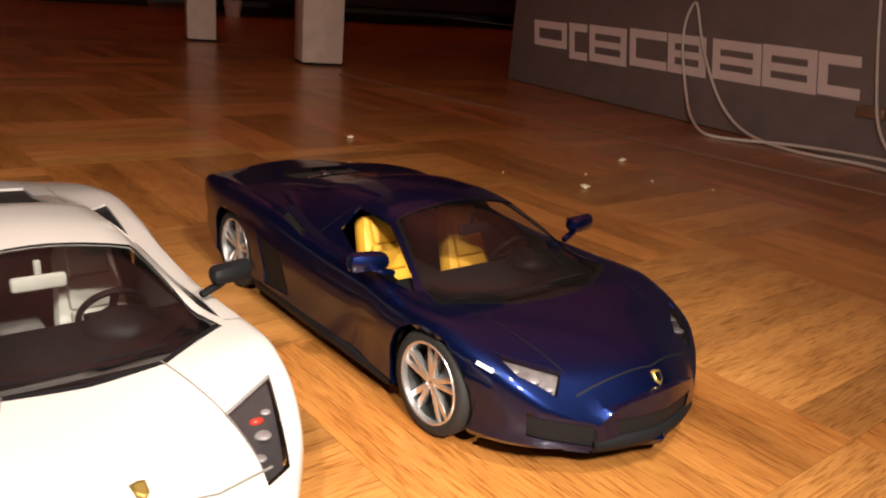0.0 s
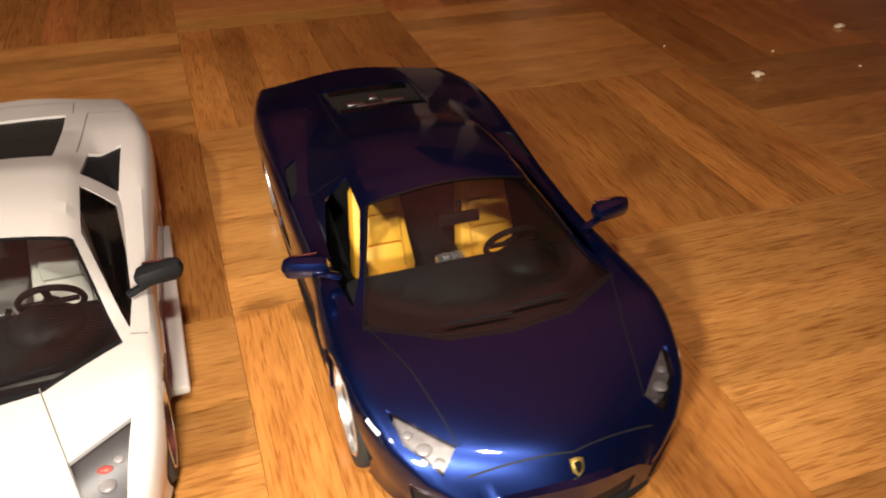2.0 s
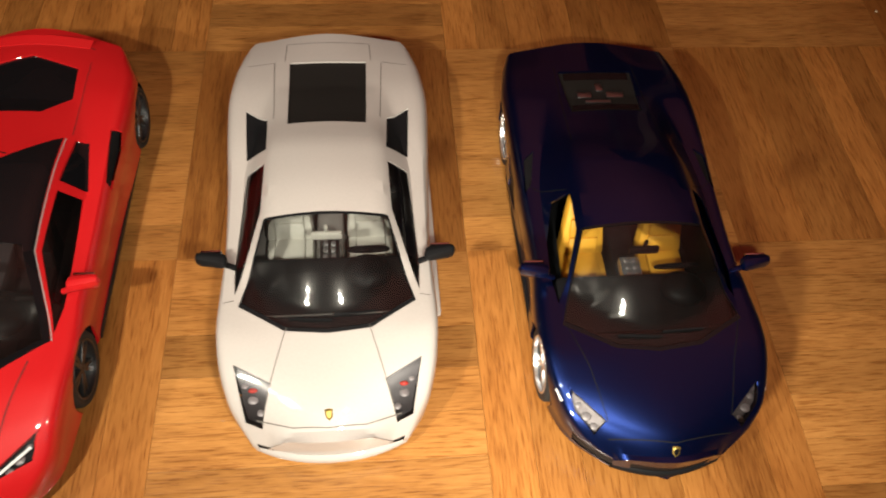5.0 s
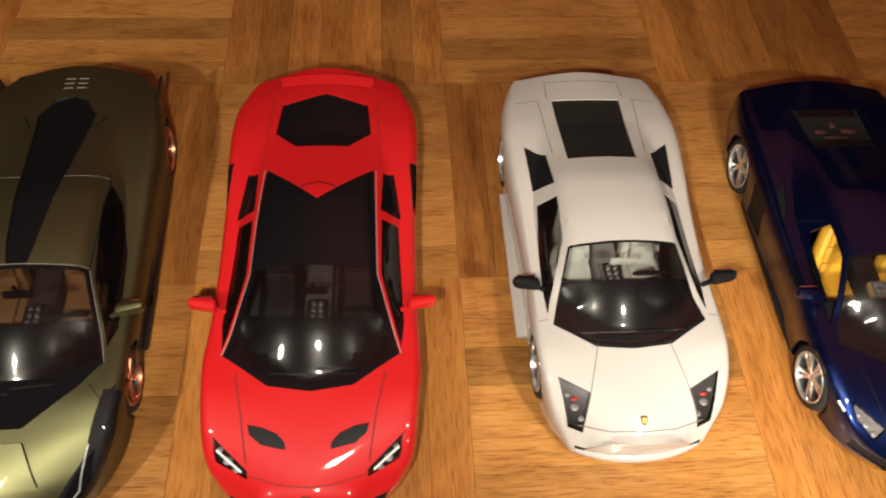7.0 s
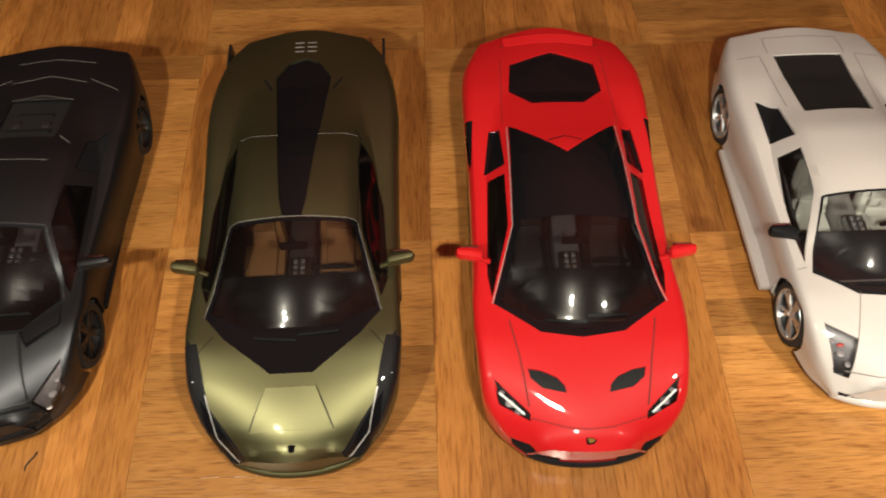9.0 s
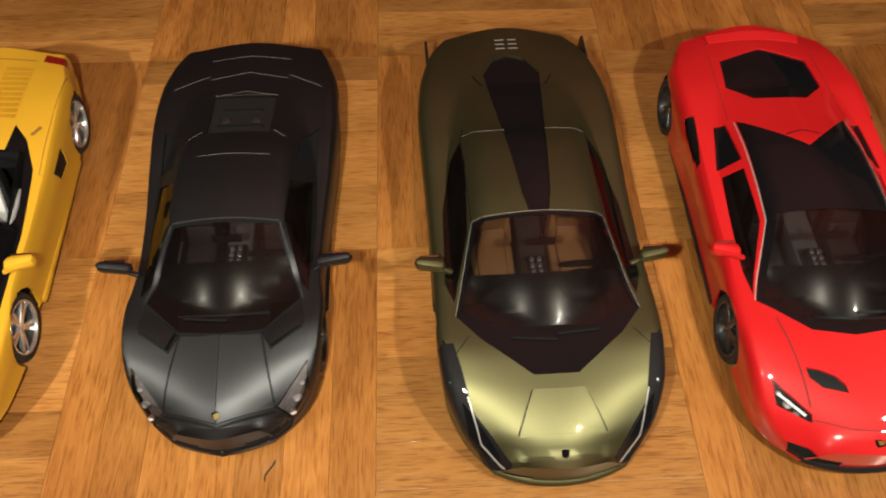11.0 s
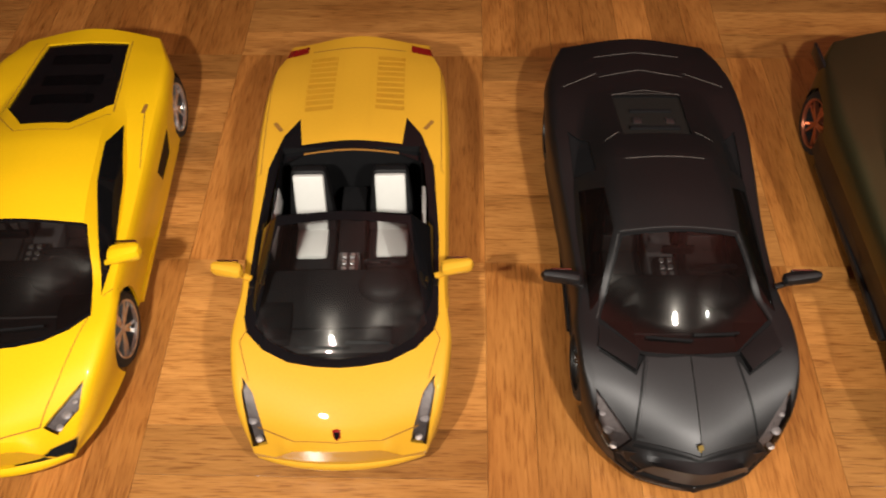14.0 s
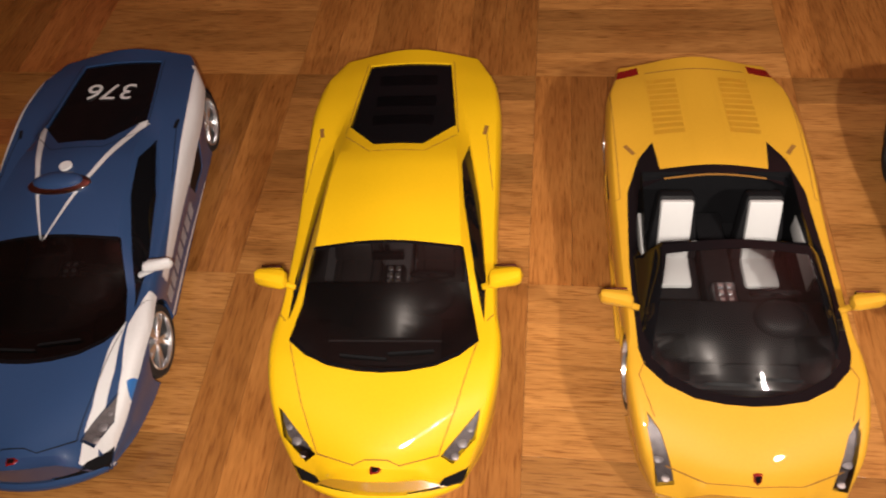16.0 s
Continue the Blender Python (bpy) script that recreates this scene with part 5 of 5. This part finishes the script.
for a0, a1, z0, z1, kind in ((-0.100, -0.018, 0.066, 0.105, "closed"), (-0.011, 0.030, 0.054, 0.107, "open"), (0.036, 0.115, 0.056, 0.108, "barred"), (0.122, 0.192, 0.060, 0.110, "open"), (0.195, 0.260, 0.060, 0.110, "barred"), (0.271, 0.344, 0.062, 0.110, "barred"), (0.346, 0.418, 0.063, 0.111, "barred"), (0.420, 0.470, 0.065, 0.110, "open")):
    ring_plate(a0, a1, z0, z1, 0.0115, kind)


def cord(name, label, pts, radius, mat, parent_m=None):
    cu = bpy.data.curves.new(name, "CURVE")
    cu.dimensions, cu.bevel_depth, cu.bevel_resolution, cu.resolution_u = "3D", radius, 3, 8
    sp = cu.splines.new("NURBS")
    sp.points.add(len(pts) - 1)
    for p, co in zip(sp.points, pts):
        p.co = (*co, 1)
    sp.use_endpoint_u, sp.order_u = True, 4
    ob = tagged(new(name, cu), label, "cable" if "cable" in name else "fibre")
    cu.materials.append(mat)
    if parent_m:
        ob.matrix_basis = parent_m
    return ob


cord("cable", "thin white cable looped against the carton", [(0.60, -0.004, 0.012), (0.518, -0.004, 0.011), (0.447, -0.006, 0.007), (0.40, -0.02, 0.004), (0.37, -0.05, 0.002), (0.345, -0.066, 0.002), (0.325, -0.06, 0.004), (0.28, -0.03, 0.015), (0.252, -0.008, 0.033), (0.235, -0.006, 0.07), (0.224, -0.006, 0.11), (0.228, -0.006, 0.14), (0.237, -0.006, 0.155), (0.243, -0.006, 0.145), (0.256, -0.006, 0.11), (0.271, -0.006, 0.081), (0.299, -0.008, 0.042), (0.327, -0.01, 0.018), (0.37, -0.02, 0.003), (0.4355, -0.034, 0.002), (0.481, -0.02, 0.002), (0.52, -0.01, 0.004), (0.60, -0.03, 0.002)], 0.0019, CABLE, FACE)
cord("cable", "thin white cable hanging down the carton", [(0.462, -0.004, 0.40), (0.466, -0.006, 0.25), (0.478, -0.006, 0.16), (0.50, -0.01, 0.08), (0.53, -0.03, 0.01), (0.60, -0.03, 0.002)], 0.0016, CABLE, FACE)

# small adapter lying against the carton
bm = bmesh.new()
box(bm, 0.485, -0.012, 0.050, 0.515, -0.0005, 0.062, 0.002)
part("corner_clip", bm, BRASS, carton)

# table on pale legs, only its feet in view
table = tagged(new("table"), "dark table standing on pale worn square wooden legs", "table")
bm = bmesh.new()
box(bm, 0.55, 0.70, 0.72, 2.0, 1.22, 0.76, 0.004)
part("tabletop", bm, DARKWOOD, table)
for x, y, w in ((0.722, 0.795, 0.070), (0.655, 1.16, 0.056), (1.90, 0.79, 0.07), (1.90, 1.155, 0.06)):
    bm = bmesh.new()
    box(bm, x - w / 2, y - w / 2, 0.004, x + w / 2, y + w / 2, 0.72, 0.003, Matrix.Translation((x, y, 0)) @ Matrix.Rotation(radians(-16), 4, "Z") @ Matrix.Translation((-x, -y, 0)))
    leg = part("table_leg", bm, PALEWOOD, table)
    bm = bmesh.new()
    box(bm, x - w * 0.42, y - w * 0.42, 0.0, x + w * 0.42, y + w * 0.42, 0.005, 0.001)
    part("felt_foot", bm, RUBBER, leg)

# dark furniture at the far side
bm = bmesh.new()
box(bm, -0.55, 2.30, 0.06, 0.95, 2.70, 0.80, 0.006)
cab = tagged(new("cabinet"), "low dark wooden cabinet by the far wall", "cabinet")
part("cabinet_body", bm, DARKWOOD, cab)
for x0 in (-0.54, -0.04, 0.46):
    bm = bmesh.new()
    box(bm, x0, 2.285, 0.08, x0 + 0.48, 2.30, 0.78, 0.003)
    part("cabinet_door", bm, DARKWOOD, cab)
bm = bmesh.new()
box(bm, -0.52, 2.32, 0.0, 0.92, 2.68, 0.06, 0.002)
part("plinth", bm, DARKWOOD, cab)
bm = bmesh.new()
box(bm, 1.05, 1.95, 0.05, 2.5, 2.65, 0.60, 0.02)
sofa = tagged(new("sofa"), "dark upholstered sofa in the shade", "sofa")
part("sofa_base", bm, DARKLEATHER, sofa)
for x in (1.08, 2.42):
    bm = bmesh.new()
    lathe(bm, [(0.001, 0.0), (0.022, 0.0), (0.03, 0.05), (0.001, 0.05)], 16, "z")
    bmesh.ops.transform(bm, matrix=Matrix.Translation((x, 2.0, 0)), verts=bm.verts)
    part("sofa_foot", bm, PALEWOOD, sofa)

# crumbs and a fibre on the parquet
random.seed(5)
for x, y, r in ((0.522, -0.014, 0.0045), (0.641, 0.048, 0.0045), (0.436, 0.209, 0.0042), (0.56, 0.02, 0.0015), (0.60, -0.02, 0.0014), (0.49, 0.05, 0.0012), (0.63, -0.06, 0.0014)):
    bm = bmesh.new()
    bmesh.ops.create_icosphere(bm, subdivisions=2, radius=r)
    for v in bm.verts:
        k = 0.7 + 0.6 * noise.noise(v.co * 400 + Vector((x * 50, y * 50, 0)))
        v.co = Vector((v.co.x * k * 1.2, v.co.y * k, max(-0.3 * r, v.co.z * 0.5 * k)))
    ob = tagged(link("crumb", bm, CRUMB), "small pale crumb lying on the parquet", "crumb", "crumbs on the floor")
    ob.location = (x, y, 0.3 * r)
cord("fibre", "short dark curled fibre lying on the parquet", [(-0.3625, -0.2960, 0.0005), (-0.3628, -0.2985, 0.0005), (-0.3650, -0.3005, 0.0007), (-0.3672, -0.3045, 0.0005), (-0.3660, -0.3060, 0.0005)], 0.0004, RUBBER)

# ---- mosaic parquet: squares of seven strips, laid crosswise ----
SQ, LONG, N = 0.1607, 0.1665, 7
FLOOR = pose(0.0030, 0.0035, 0, 0, 0, 1.1)


def strip_verts(l, w):
    e, h = 0.00015, 0.00003
    g = 0.00008
    a, b = l / 2 - g, w / 2 - g
    vs = [(-a, -b, -0.004), (a, -b, -0.004), (a, b, -0.004), (-a, b, -0.004), (-a, -b, -h), (a, -b, -h), (a, b, -h), (-a, b, -h), (-a + e, -b + e, 0), (a - e, -b + e, 0), (a - e, b - e, 0), (-a + e, b - e, 0)]
    fs = [(0, 1, 5, 4), (1, 2, 6, 5), (2, 3, 7, 6), (3, 0, 4, 7), (4, 5, 9, 8), (5, 6, 10, 9), (6, 7, 11, 10), (7, 4, 8, 11), (8, 9, 10, 11)]
    return vs, fs


def strip_mesh(name, places):
    """One mesh of strips; each place is x, y, turned. The grain runs along each strip."""
    flat, up = strip_verts(SQ, LONG / N), strip_verts(LONG, SQ / N)
    allv, allf, grain, turn_sheen = [], [], [], []
    for x, y, turned, red in places:
        k = len(allv)
        vs, fs = up if turned or red else flat
        for px, py, pz in vs:
            allv.append((x - py, y + px, pz) if turned else (x + px, y + py, pz))
            grain.append((px, py, pz))
            turn_sheen.append(float(red))
        allf += [tuple(i + k for i in f) for f in fs]
    me = bpy.data.meshes.new(name)
    me.from_pydata(allv, [], allf)
    at = me.attributes.new("grain", "FLOAT_VECTOR", "POINT")
    at.data.foreach_set("vector", [c for g in grain for c in g])
    tone = me.attributes.new("turn_sheen", "FLOAT", "POINT")
    tone.data.foreach_set("value", turn_sheen)
    me.materials.append(OAK)
    return me


bm = bmesh.new()
box(bm, -2.08, -1.28, -0.08, 2.56, 2.72, -0.0035)
floor = tagged(link("floor", bm, GAP), "oiled oak mosaic parquet floor", "floor", "", "structure")
near, rest = [], []
for i in range(-13, 16):
    for j in range(-8, 17):
        for k in range(N):
            off = (k + 0.5) / N
            turned = (i + j) % 2 == 1
            p = ((i + off) * SQ, (j + 0.5) * LONG, True) if turned else ((i + 0.5) * SQ, (j + off) * LONG, False)
            # crosswise strips carry the painted sheen tone
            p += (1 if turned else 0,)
            (near if -6 <= i <= 3 and -3 <= j <= 0 else rest).append(p)
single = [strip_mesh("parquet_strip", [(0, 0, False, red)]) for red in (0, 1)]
random.seed(11)
for x, y, turned, red in near:
    ob = new("parquet_strip", single[red])
    ob.parent = floor
    ob.matrix_basis = FLOOR @ pose(x, y, random.uniform(-0.00004, 0.00001), 0, 0, (90 if turned else 0) + random.choice((0, 180)))
far = new("parquet_field", strip_mesh("parquet_field", rest))
far.parent = floor
far.matrix_basis = FLOOR
far["kind"] = "stuff"
